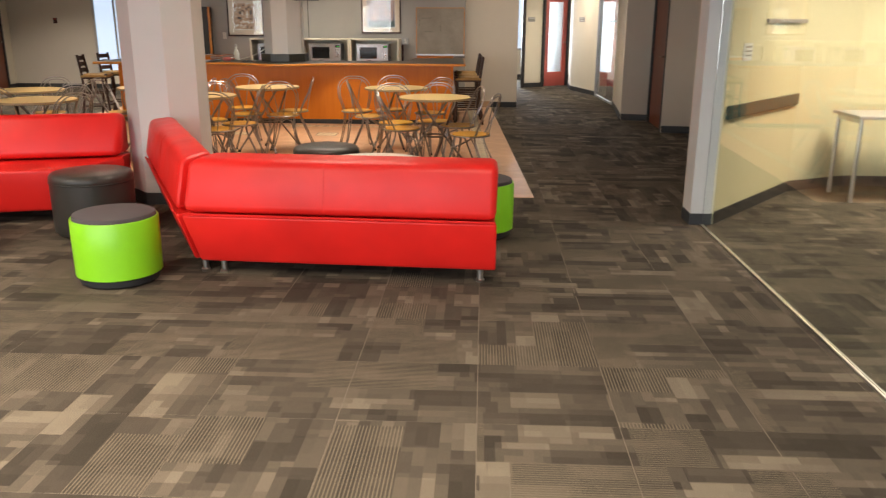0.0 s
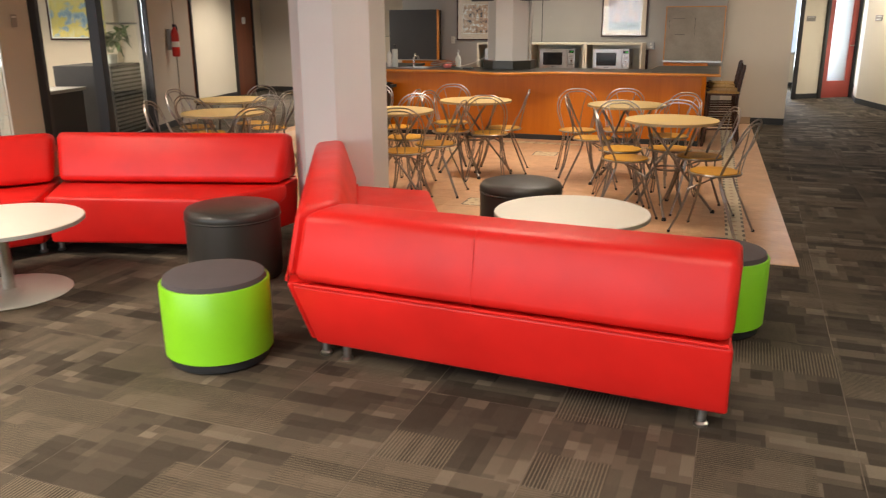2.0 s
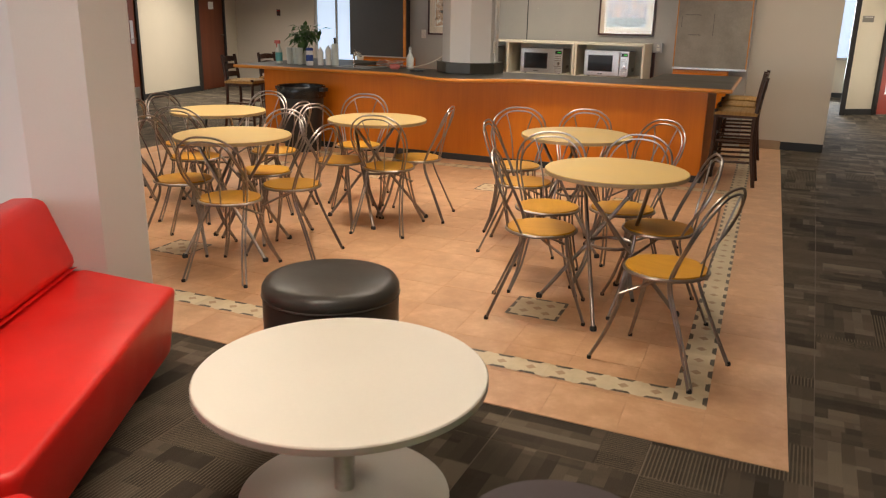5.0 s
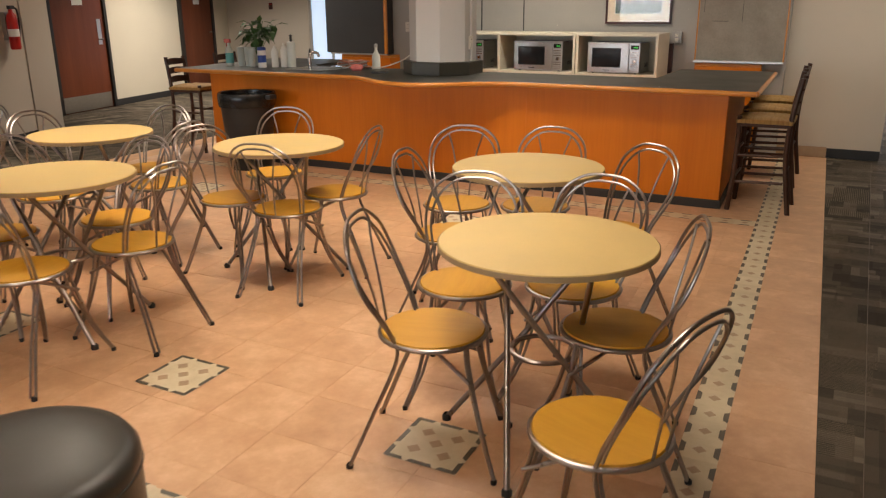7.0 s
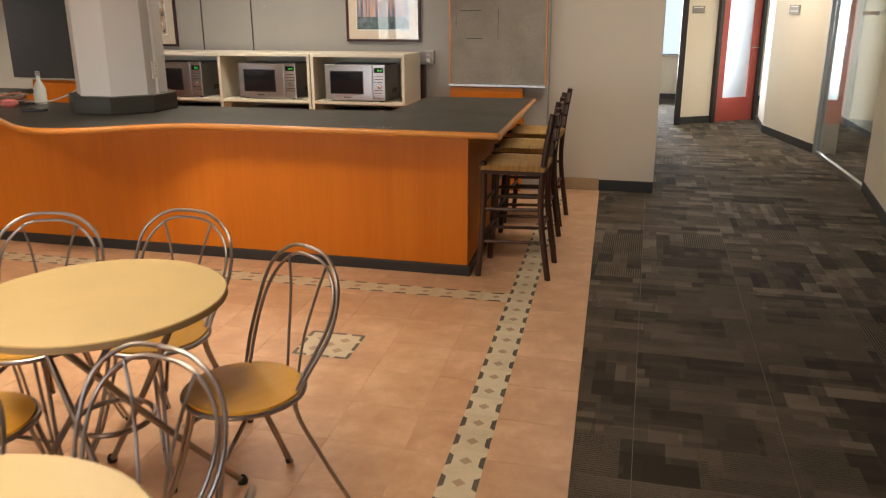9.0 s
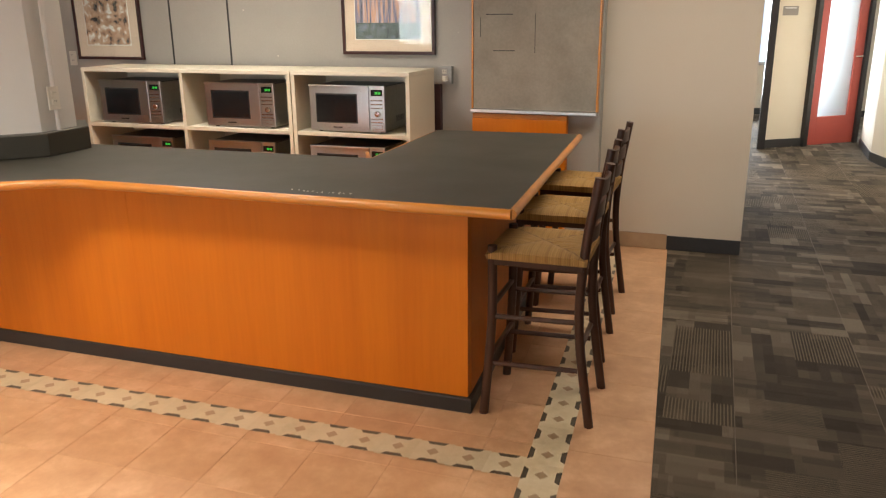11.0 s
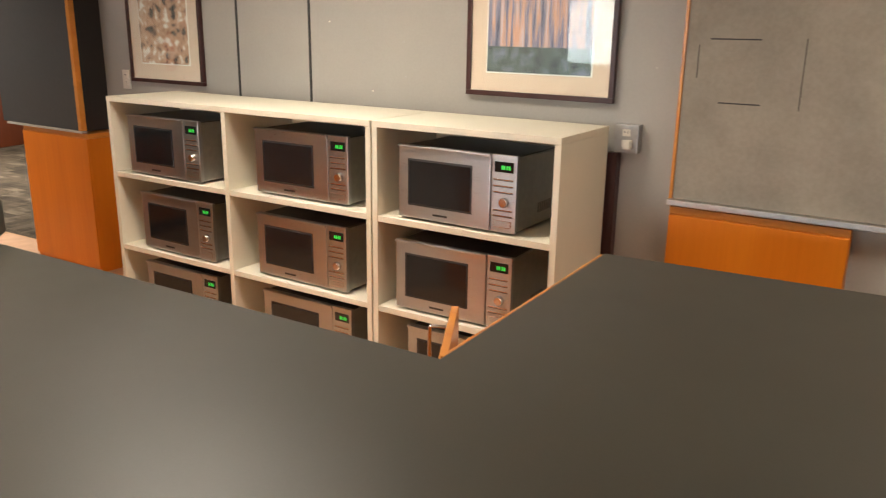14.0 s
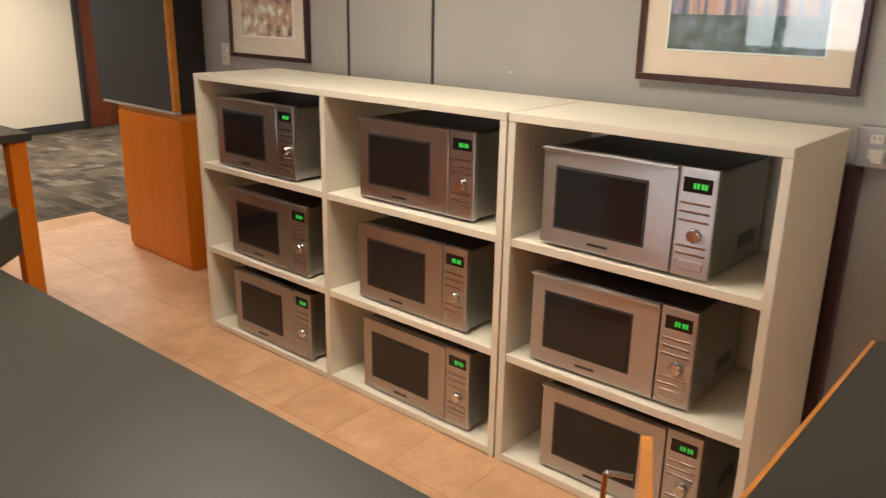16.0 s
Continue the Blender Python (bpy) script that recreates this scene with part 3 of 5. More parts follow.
# ---------- stools ----------
def drum_stool(x, y, rz, slot):
    th = thing("drum_stool", "lime green drum stool with a dark grey cushion", "stool", "green drum stools", at=pose(x, y, 0, 0, 0, rz))
    part("base", lathe([(0, 0.0), (0.205, 0.0), (0.225, 0.012), (0.232, 0.05), (0.232, 0.056), (0, 0.056)], 40), M["rubber"], th, "black rubber base", True)
    part("shell", lathe([(0.236, 0.052), (0.245, 0.058), (0.247, 0.20), (0.247, 0.385), (0.243, 0.392), (0.232, 0.392), (0.232, 0.06)], 56), M["green"], th, "lime green plastic shell", True)
    part("cushion", lathe([(0.231, 0.36), (0.235, 0.395), (0.228, 0.414), (0.19, 0.422), (0, 0.425)], 48), M["grey_fabric"], th, "dark grey fabric cushion", True)
    if slot:
        bm = bmesh.new()
        pts = [(0.2485 * math.cos(a), 0.2485 * math.sin(a)) for a in [(-0.24 + 0.06 * i) for i in range(9)]]
        for (x0, y0), (x1, y1) in zip(pts, pts[1:]):
            bm.faces.new([bm.verts.new(v) for v in ((x0, y0, 0.305), (x1, y1, 0.305), (x1, y1, 0.345), (x0, y0, 0.345))])
        h = part("handle_slot", bm, M["rubber"], th, "dark recessed hand slot")
        part("handle_rim", tube(smooth_path([(0.2485 * math.cos(a), 0.2485 * math.sin(a), z) for a, z in ((-0.26, 0.325), (-0.22, 0.35), (0, 0.352), (0.22, 0.35), (0.26, 0.325), (0.22, 0.30), (0, 0.298), (-0.22, 0.30))], 4), 0.004, 6, closed=True), M["green"], h, "", True)
    return th


drum_stool(-2.16, 4.41, 30, False)
drum_stool(-0.01, 5.60, 212, True)


def ottoman(x, y, r=0.285, h=0.455):
    th = thing("ottoman", "round black vinyl ottoman on the carpet", "ottoman", "black ottomans", at=pose(x, y, 0))
    part("body", lathe([(0, 0.012), (r - 0.02, 0.012), (r - 0.004, 0.03), (r, 0.12), (r, h - 0.075)], 56), M["black"], th, smooth=True)
    part("cushion", lathe([(r - 0.004, h - 0.074), (r + 0.002, h - 0.062), (r + 0.002, h - 0.035), (r - 0.012, h - 0.012), (r - 0.045, h - 0.002), (r * 0.5, h + 0.004), (0, h + 0.006)], 56), M["black"], th, "padded black vinyl top", True)
    part("piping", tube([((r + 0.001) * math.cos(a * math.pi / 24), (r + 0.001) * math.sin(a * math.pi / 24), h - 0.068) for a in range(48)], 0.005, 6, closed=True), M["black"], th, "", True)
    part("glide", lathe([(0, 0), (r - 0.06, 0), (r - 0.06, 0.013), (0, 0.013)], 24), M["rubber"], th)
    return th


ottoman(-2.83, 5.50)
ottoman(-1.36, 6.80)
ottoman(-3.72, 3.93)


def coffee_table(x, y, r):
    th = thing("coffee_table", "round white coffee table on a steel pedestal", "table", "white coffee tables", at=pose(x, y, 0))
    part("tabletop", lathe([(0, 0.412), (r - 0.004, 0.412), (r, 0.415), (r, 0.436), (r - 0.004, 0.440), (0, 0.440)], 72), M["white_lam"], th, "white laminate top", True)
    part("edge_band", lathe([(r + 0.0015, 0.416), (r + 0.0015, 0.435)], 72), M["edge_lam"], th, "grey edge band", True)
    part("column", lathe([(0.034, 0.014), (0.034, 0.404), (0.06, 0.412)], 24), M["pedestal"], th, "satin steel column", True)
    part("foot_plate", lathe([(0, 0.0), (0.335, 0.0), (0.342, 0.005), (0.335, 0.011), (0.10, 0.015), (0.05, 0.022), (0.036, 0.03), (0, 0.03)], 64), M["grey_enamel"], th, "pale grey foot plate", True)
    return th


coffee_table(-0.85, 6.06, 0.455)
coffee_table(-3.90, 4.76, 0.455)


# ---------- cafe tables and chairs ----------
def cafe_table():
    th = thing("cafe_table", "round maple laminate cafe table on crossed steel rods", "table", "cafe tables", at=pose(0, 0, 0))
    r = 0.366
    part("tabletop", lathe([(0, 0.734), (r - 0.003, 0.734), (r, 0.737), (r, 0.753), (r - 0.003, 0.757), (0, 0.757)], 72), M["yellow_lam"], th, "", True)
    part("edge_band", lathe([(r + 0.0015, 0.736), (r + 0.0015, 0.7535)], 72), M["table_edge"], th, "tan edge band", True)
    for i in range(4):
        a = math.pi / 4 + i * math.pi / 2
        b = a + 2.25
        top = Vector((0.25 * math.cos(a), 0.25 * math.sin(a), 0.733))
        foot = Vector((0.37 * math.cos(b), 0.37 * math.sin(b), 0.012))
        mid = (top + foot) / 2 * 1.0
        mid.z = 0.36
        pts = smooth_path([top, interp(top, mid, 0.5), mid, interp(mid, foot, 0.55), foot], 4)
        leg = part("leg", tube(pts, 0.0108, 10), M["chair_steel"], th, "", True)
        part("foot_cap", lathe([(0, 0), (0.017, 0), (0.018, 0.02), (0.012, 0.03)], 12, foot.x, foot.y), M["rubber"], leg, "black rubber cap", True)
    ring = [(0.115 * math.cos(k * math.pi / 16), 0.115 * math.sin(k * math.pi / 16), 0.36) for k in range(32)]
    part("ring", tube(ring, 0.009, 8, closed=True), M["chair_steel"], th, "", True)
    part("mount_plate", lathe([(0, 0.722), (0.27, 0.722), (0.27, 0.733), (0, 0.733)], 24), M["rubber"], th)
    return th


def cafe_chair():
    """Bent steel chair, its back towards local -y."""
    th = thing("cafe_chair", "bent steel cafe chair with a round honey plywood seat", "chair", "cafe chairs", at=pose(0, 0, 0))
    r, zs = 0.180, 0.45
    part("seat", lathe([(0, zs), (r - 0.006, zs), (r - 0.002, zs + 0.006), (r - 0.006, zs + 0.016), (r * 0.6, zs + 0.014), (0, zs + 0.011)], 40), M["seat_wood"], th, "", True)
    ring = [((r + 0.001) * math.cos(k * math.pi / 20), (r + 0.001) * math.sin(k * math.pi / 20), zs + 0.003) for k in range(40)]
    part("seat_ring", tube(ring, 0.0085, 8, closed=True), M["chair_steel"], th, "", True)

    def hoop(w, top, y0, lean):
        """An arch that goes on below the seat into the rear legs."""
        half = [(w * 0.98, y0 - 0.13, 0.012), (w * 0.80, y0 - 0.05, 0.20), (w * 0.70, y0 + 0.03, 0.40), (w * 0.80, y0 + 0.01, 0.50), (w * 0.99, y0 - lean * 0.45, 0.64),
                (w * 0.90, y0 - lean * 0.8, top - 0.085), (w * 0.50, y0 - lean, top - 0.015)]
        pts = half + [(0, y0 - lean * 1.03, top)] + [(-x, y, z) for x, y, z in half[::-1]]
        return smooth_path(pts, 5)

    part("outer_hoop", tube(hoop(0.203, 0.850, -0.12, 0.14), 0.0062, 8), M["chair_steel"], th, "", True)
    part("inner_hoop", tube(hoop(0.180, 0.824, -0.124, 0.134), 0.0055, 8), M["chair_steel"], th, "", True)
    for s in (-1, 1):
        pts = smooth_path([(s * 0.030, -0.172, zs), (s * 0.042, -0.195, 0.58), (s * 0.068, -0.228, 0.71), (s * 0.100, -0.250, 0.808)], 4)
        part("spindle", tube(pts, 0.0045, 8), M["chair_steel"], th, "", True)
        for k, (dx, r1) in enumerate(((0.0, 0.0075), (0.028, 0.0062))):
            pts = smooth_path([(s * (0.10 - dx), 0.13, zs), (s * (0.11 - dx), 0.14, 0.36), (s * (0.14 - dx * 0.6), 0.19, 0.16), (s * (0.19 - dx * 0.3), 0.245, 0.012)], 4)
            part("front_leg", tube(pts, r1, 8), M["chair_steel"], th, "", True)
        part("foot_cap", lathe([(0, 0), (0.010, 0), (0.011, 0.016), (0.008, 0.022)], 10, s * 0.187, 0.243), M["rubber"], th, "black rubber cap", True)
        part("foot_cap", lathe([(0, 0), (0.012, 0), (0.012, 0.016), (0.008, 0.022)], 10, s * 0.194, -0.252), M["rubber"], th, "black rubber cap", True)
    cross = smooth_path([(0.13, 0.15, 0.33), (0.05, 0.02, 0.40), (0, 0, 0.41), (-0.05, 0.02, 0.40), (-0.13, 0.15, 0.33)], 4)
    part("brace", tube(cross, 0.007, 8), M["chair_steel"], th, "", True)
    return th


TABLES = [(-0.49, 8.17, 10), (-1.01, 9.30, 50), (-2.53, 9.30, 30), (-2.93, 8.14, 70), (-3.85, 9.10, 15), (-4.33, 7.53, 40), (-5.03, 8.62, 20)]
first = cafe_table()
first.matrix_world = pose(TABLES[0][0], TABLES[0][1], 0, 0, 0, TABLES[0][2])
for x, y, a in TABLES[1:]:
    copy_thing(first, pose(x, y, 0, 0, 0, a))
# seat centre, and the way in which the seat looks (degrees from +y, counterclockwise)
CHAIRS = [(-0.81, 7.955, -75), (-0.26, 8.235, 108), (-0.11, 7.565, 72), (-0.92, 8.42, -165), (-0.525, 8.58, 172),
          (-1.52, 9.55, -165), (-1.12, 9.70, 178), (-0.615, 9.40, 148), (-1.27, 9.02, -82),
          (-2.735, 9.11, -98), (-2.305, 9.06, 8), (-2.29, 9.49, 102), (-2.98, 9.78, -165),
          (-2.55, 8.22, 95), (-2.64, 7.73, 12), (-2.97, 8.50, 175), (-3.25, 8.02, -80),
          (-3.40, 9.20, 95), (-3.75, 8.70, 15), (-4.24, 9.15, -90), (-3.85, 9.52, 180),
          (-4.00, 7.35, 60), (-4.72, 7.40, -70), (-4.28, 7.95, 180), (-4.62, 8.70, 90), (-5.42, 8.55, -85), (-5.05, 9.02, 180), (-5.02, 8.18, 0)]
first = cafe_chair()
first.matrix_world = pose(CHAIRS[0][0], CHAIRS[0][1], 0, 0, 0, CHAIRS[0][2])
for x, y, a in CHAIRS[1:]:
    copy_thing(first, pose(x, y, 0, 0, 0, a))


# ---------- columns ----------
def octagon(cx, cy, ap):
    k = ap * math.tan(math.pi / 8)
    return [(cx + x, cy + y) for x, y in ((-k, -ap), (k, -ap), (ap, -k), (ap, k), (k, ap), (-k, ap), (-ap, k), (-ap, -k))]


structure("column_1", prism(octagon(-2.69, 6.69, 0.31), 0, H), M["column"], "octagonal painted column beside the sofas", "column")
structure("baseboard", prism(octagon(-2.69, 6.69, 0.318), 0.002, 0.10), M["base"], "dark vinyl base round the column", "baseboard")
BC = (-3.04, 12.29)
structure("column_2", prism(octagon(*BC, 0.28), 0, H), M["column"], "octagonal painted column rising through the bar", "column")
structure("column_collar", prism(octagon(*BC, 0.335), 0.905, 1.02, 0.006), M["bar_top"], "dark laminate collar round the column", "trim")

# ---------- bar ----------
bar = thing("bar_counter", "cherry wood bar counter with a charcoal laminate top", "counter")
FRONT = [(-5.80, 11.73)]
for i in range(21):
    x = -3.75 + 1.65 * i / 20
    FRONT.append((x, 11.74 - 0.40 * math.sin(math.pi * i / 20) ** 2))
FRONT += [(-0.272, 11.735), (-0.335, 13.56), (-1.16, 13.52), (-1.16, 12.545), (-4.62, 12.53), (-4.76, 12.68), (-4.76, 13.43), (-5.86, 13.43)]
part("worktop", prism(FRONT, 0.868, 0.905, 0.003), M["bar_top"], bar, "charcoal laminate worktop")
EDGE = [Vector((x, y, 0.887)) for x, y in FRONT[:23]]
part("edging", tube(EDGE, 0.0195, 10), M["bar_edge"], bar, "rounded cherry wood edging", True)
part("edging", tube([Vector((-0.272, 11.735, 0.887)), Vector((-0.335, 13.56, 0.887))], 0.0195, 10), M["bar_edge"], bar, "rounded cherry wood edging", True)
for x0, x1 in ((-5.50, -3.66), (-3.6592, -2.06), (-2.0592, -0.48)):
    part("front_panel", box(x0, 11.895, 0.07, x1, 11.935, 0.867), M["bar_wood"], bar)
part("end_panel", prism([(-0.50, 11.937), (-0.478, 11.937), (-0.56, 13.5), (-0.60, 13.5)], 0.07, 0.867), M["bar_wood"], bar)
part("end_panel", box(-5.50, 11.937, 0.07, -5.46, 13.35, 0.867), M["bar_wood"], bar)
part("kickplate", prism([(-5.48, 11.88), (-0.462, 11.88), (-0.54, 13.48), (-0.62, 13.48), (-0.62, 11.95), (-5.38, 11.95), (-5.38, 13.3), (-5.48, 13.3)], 0.0, 0.069, 0.006), M["kick"], bar, "black vinyl kickplate")
part("inner_panel", prism([(-4.95, 12.44), (-1.13, 12.44), (-1.13, 13.44), (-1.10, 13.44), (-1.10, 12.41), (-4.95, 12.41)], 0.0, 0.867), M["bar_wood"], bar)
part("edging", prism(strip((-1.1605, 13.51), (-1.1605, 12.56), -0.007), 0.872, 0.9035), M["bar_edge"], bar, "thin orange edge strip")
part("end_post", box(-4.86, 13.33, 0.0, -4.78, 13.41, 0.867, bevel=0.004), M["bar_wood"], bar)
od = part("cabinet_door", prism(strip((-1.19, 12.62), (-1.352, 12.95), 0.020), 0.12, 0.862, 0.002), M["bar_edge"], bar, "open cabinet door with its edge showing")
hx, hy = -1.352, 12.865
part("handle", tube(smooth_path([(hx - q * 0.92, hy - q * 0.39, z) for q, z in ((-0.01, 0.83), (0.026, 0.83), (0.032, 0.82), (0.032, 0.74), (0.026, 0.73), (-0.01, 0.73))], 3), 0.005, 8), M["chrome"], od, "chrome bow handle", True)


# ---------- bar stools ----------
def bar_stool():
    """Ladder-back stool, its back towards local -y."""
    th = thing("bar_stool", "dark wooden ladder-back bar stool with a woven rush seat", "bar stool", "bar stools", at=pose(0, 0, 0))
    w, d, zs = 0.168, 0.172, 0.69

    def leg(pts, r):
        return tube(smooth_path(pts, 4), r, 10)

    for s in (-1, 1):
        part("front_leg", leg([(s * (w + 0.02), d + 0.025, 0), (s * w, d, 0.4), (s * w, d, zs + 0.02)], 0.019), M["stool_wood"], th, "", True)
        part("rear_leg", leg([(s * (w + 0.01), -d - 0.055, 0), (s * w, -d, 0.40), (s * (w - 0.01), -d - 0.008, 0.70), (s * (w - 0.02), -d - 0.05, 0.99)], 0.019), M["stool_wood"], th, "", True)
        for z in (0.22, 0.42):
            part("stretcher", tube([(s * w, d, z), (s * w, -d, z + 0.01)], 0.011, 8), M["stool_wood"], th, "", True)
    for z in (0.26, 0.46):
        part("stretcher", tube([(-w, d, z), (w, d, z)], 0.011, 8), M["stool_wood"], th, "", True)
    part("stretcher", tube([(-w, -d, 0.3), (w, -d, 0.3)], 0.011, 8), M["stool_wood"], th, "", True)
    part("seat_rail", box(-w - 0.015, -d - 0.01, zs - 0.055, w + 0.015, d + 0.012, zs - 0.02, bevel=0.006), M["stool_wood"], th)
    seat = bmesh.new()
    n = 20
    grid = {}
    for i in range(n + 1):
        for j in range(n + 1):
            u, v = 2 * i / n - 1, 2 * j / n - 1
            h = 0.016 * (1 - max(abs(u), abs(v)) ** 6) - 0.012 * (1 - min(1, abs(abs(u) - abs(v)) * 4)) + 0.004 * (i % 2)
            grid[i, j] = seat.verts.new((u * (w + 0.022), v * (d + 0.022), zs + h))
    for i in range(n):
        for j in range(n):
            seat.faces.new((grid[i, j], grid[i + 1, j], grid[i + 1, j + 1], grid[i, j + 1]))
    rim = [grid[i, 0] for i in range(n)] + [grid[n, j] for j in range(n)] + [grid[i, n] for i in range(n, 0, -1)] + [grid[0, j] for j in range(n, 0, -1)]
    low = [seat.verts.new((v.co.x * 0.99, v.co.y * 0.99, zs - 0.03)) for v in rim]
    for i in range(len(rim)):
        j = (i + 1) % len(rim)
        seat.faces.new((rim[j], rim[i], low[i], low[j]))
    part("seat", seat, M["rush"], th, "woven rush seat", True)
    for z, dy in ((0.73, 0.0), (0.82, 0.014), (0.91, 0.028)):
        bm = bmesh.new()
        prev = None
        for i in range(11):
            u = 2 * i / 10 - 1
            x, y = u * (w - 0.02), -d - dy - 0.028 * (1 - u * u)
            ring = [bm.verts.new(p) for p in ((x, y - 0.007, z), (x, y + 0.007, z), (x, y + 0.004 - 0.007, z + 0.052 + 0.012 * (1 - u * u)), (x, y - 0.013, z + 0.052 + 0.012 * (1 - u * u)))]
            if prev:
                for k in range(4):
                    bm.faces.new((prev[k], prev[(k + 1) % 4], ring[(k + 1) % 4], ring[k]))
            else:
                bm.faces.new(ring)
            prev = ring
        bm.faces.new(prev[::-1])
        part("back_slat", bm, M["stool_wood"], th, "", True)
    return th


STOOLS = [(-0.22, 12.10, 90), (-0.26, 12.72, 91), (-0.28, 13.36, 88), (-5.95, 12.12, -80), (-5.97, 12.85, -95)]
first = bar_stool()
first.matrix_world = pose(STOOLS[0][0], STOOLS[0][1], 0, 0, 0, STOOLS[0][2])
for x, y, a in STOOLS[1:]:
    copy_thing(first, pose(x, y, 0, 0, 0, a))

# ---------- microwave shelves ----------
SH = pose(-4.04, 13.86, 0, 0, 0, -0.7)


def shelf_unit(x0, x1, bays, m):
    th = thing("shelf_unit", "white melamine shelf unit holding microwave ovens", "shelf", "microwave shelves", at=m)
    t, d, h = 0.026, 0.46, 1.208
    part("top_panel", box(x0, -0.002, h - t, x1, d, h, bevel=0.002), M["shelf"], th)
    for i in range(bays + 1):
        xc = x0 + (x1 - x0 - t) * i / bays
        part("side_panel", box(xc, 0, 0.0, xc + t, d, h - t - 0.0005, bevel=0.0015), M["shelf"], th)
    for i in range(bays):
        a, b = x0 + (x1 - x0 - t) * i / bays + t + 0.0005, x0 + (x1 - x0 - t) * (i + 1) / bays - 0.0005
        for z in (0.008, 0.385, 0.786):
            part("shelf_board", box(a, 0.003, z, b, d - 0.012, z + t, bevel=0.0015), M["shelf"], th)
        part("plinth", box(a, 0.03, 0, b, 0.045, 0.0075), M["kick"], th)
        part("back_panel", box(a, d - 0.011, 0.0, b, d - 0.002, h - t - 0.001), M["shelf"], th)
    return th


shelf_unit(0.0, 1.732, 2, SH)
shelf_unit(1.74, 2.585, 1, SH)


def microwave():
    """Front at local y = 0, facing -y; the left lower front corner at the origin."""
    th = thing("microwave", "brushed steel microwave oven with a green display", "microwave", "microwave ovens", at=pose(0, 0, 0))
    w, h, d, px = 0.545, 0.31, 0.37, 0.434
    case = part("case", box(0.006, 0.02, 0.012, w - 0.006, d, h - 0.010, bevel=0.006), M["steel_side"], th, "grey steel case")
    part("top_cover", box(0.012, 0.03, h - 0.0105, w - 0.012, d - 0.006, h - 0.006, bevel=0.002), M["dark_case"], case, "dark charcoal top cover")
    for k in range(7):
        part("vent_slot", box(w - 0.0062, 0.20 + k * 0.018, 0.06, w - 0.0052, 0.208 + k * 0.018, 0.10), M["kick"], case)
    door = part("door", box(0, 0, 0.010, px - 0.0015, 0.022, h, bevel=0.005), M["steel"], th)
    part("window_frame", box(0.046, -0.0012, 0.062, 0.352, 0.003, h - 0.054, bevel=0.003), M["kick"], door, "thin black window surround")
    part("window", box(0.054, -0.0028, 0.070, 0.344, 0.003, h - 0.062, bevel=0.002), M["mw_glass"], door, "dark oven glass")
    part("emblem", box(0.170, -0.0015, 0.031, 0.238, 0.001, 0.039), M["kick"], door, "small dark maker's mark")
    part("grip", box(0.0, -0.010, h - 0.012, px - 0.0015, 0.001, h - 0.001, bevel=0.004), M["steel"], door, "bright rolled top edge")
    panel = part("control_panel", box(px + 0.0015, 0.0, 0.010, w, 0.022, h, bevel=0.005), M["steel"], th)
    part("display", box(px + 0.016, -0.002, h - 0.066, w - 0.014, 0.002, h - 0.026, bevel=0.001), M["mw_glass"], panel, "black display glass")
    for k in range(4):
        x = px + 0.046 + k * 0.0095 + (0.003 if k > 1 else 0)
        part("digit", box(x, -0.0032, h - 0.055, x + 0.0065, -0.0021, h - 0.040), M["display"], panel, "glowing green digit")
    knob = lathe([(0, 0), (0.0195, 0), (0.0195, 0.014), (0.016, 0.019), (0, 0.0195)], 24)
    bmesh.ops.rotate(knob, verts=knob.verts[:], cent=(0, 0, 0), matrix=Matrix.Rotation(radians(90), 3, "X"))
    bmesh.ops.translate(knob, verts=knob.verts[:], vec=(0.497, 0.0, 0.130))
    part("knob", knob, M["chrome"], panel, "round steel dial", True)
    for z in (0.214, 0.190, 0.166, 0.096, 0.074):
        part("button", box(px + 0.012, -0.0025, z, w - 0.014, 0.001, z + 0.0045, bevel=0.001), M["chrome"], panel)
        part("button_gap", box(px + 0.012, -0.0008, z - 0.0028, w - 0.014, 0.001, z - 0.0004), M["kick"], panel)
    part("button", box(px + 0.016, -0.0025, 0.030, w - 0.018, 0.001, 0.058, bevel=0.001), M["chrome"], panel, "wide start button")
    part("button_face", box(px + 0.018, -0.0032, 0.032, w - 0.020, -0.0024, 0.056), M["steel"], panel)
    for x in (0.05, w - 0.05):
        for y in (0.05, d - 0.05):
            part("foot", lathe([(0, 0), (0.014, 0), (0.014, 0.013), (0, 0.013)], 12, x, y), M["rubber"], th)
    return th


first = None
jitter = random.Random(4)
OVENS = [(0.128, 0.185, 0.190), (1.032, 1.024, 1.050), (1.861, 1.846, 1.900)]
for bay in range(3):
    for row, z in enumerate((0.8125, 0.4115, 0.0345)):
        m = SH @ pose(OVENS[bay][row], 0.018 + jitter.uniform(0, 0.02), z, 0, 0, jitter.uniform(-1.0, 1.2))
        if first is None:
            first = microwave()
            first.matrix_world = m
        else:
            copy_thing(first, m)


# ---------- ceiling lights ----------
def ceiling_light(x, y):
    th = thing("ceiling_light", "recessed rectangular ceiling light, switched on", "ceiling light", "ceiling lights", at=pose(x, y, 0))
    fr = bmesh.new()
    for a in ((-0.62, -0.32, 0.62, -0.29), (-0.62, 0.29, 0.62, 0.32), (-0.62, -0.29, -0.59, 0.29), (0.59, -0.29, 0.62, 0.29)):
        bm_box(fr, a[0], a[1], 2.672, a[2], a[3], 2.699)
    part("frame", fr, M["plate"], th)
    part("diffuser", box(-0.588, -0.288, 2.685, 0.588, 0.288, 2.698), M["diffuser"], th)


for lx, ly, _ in LAMPS:
    ceiling_light(lx, ly)


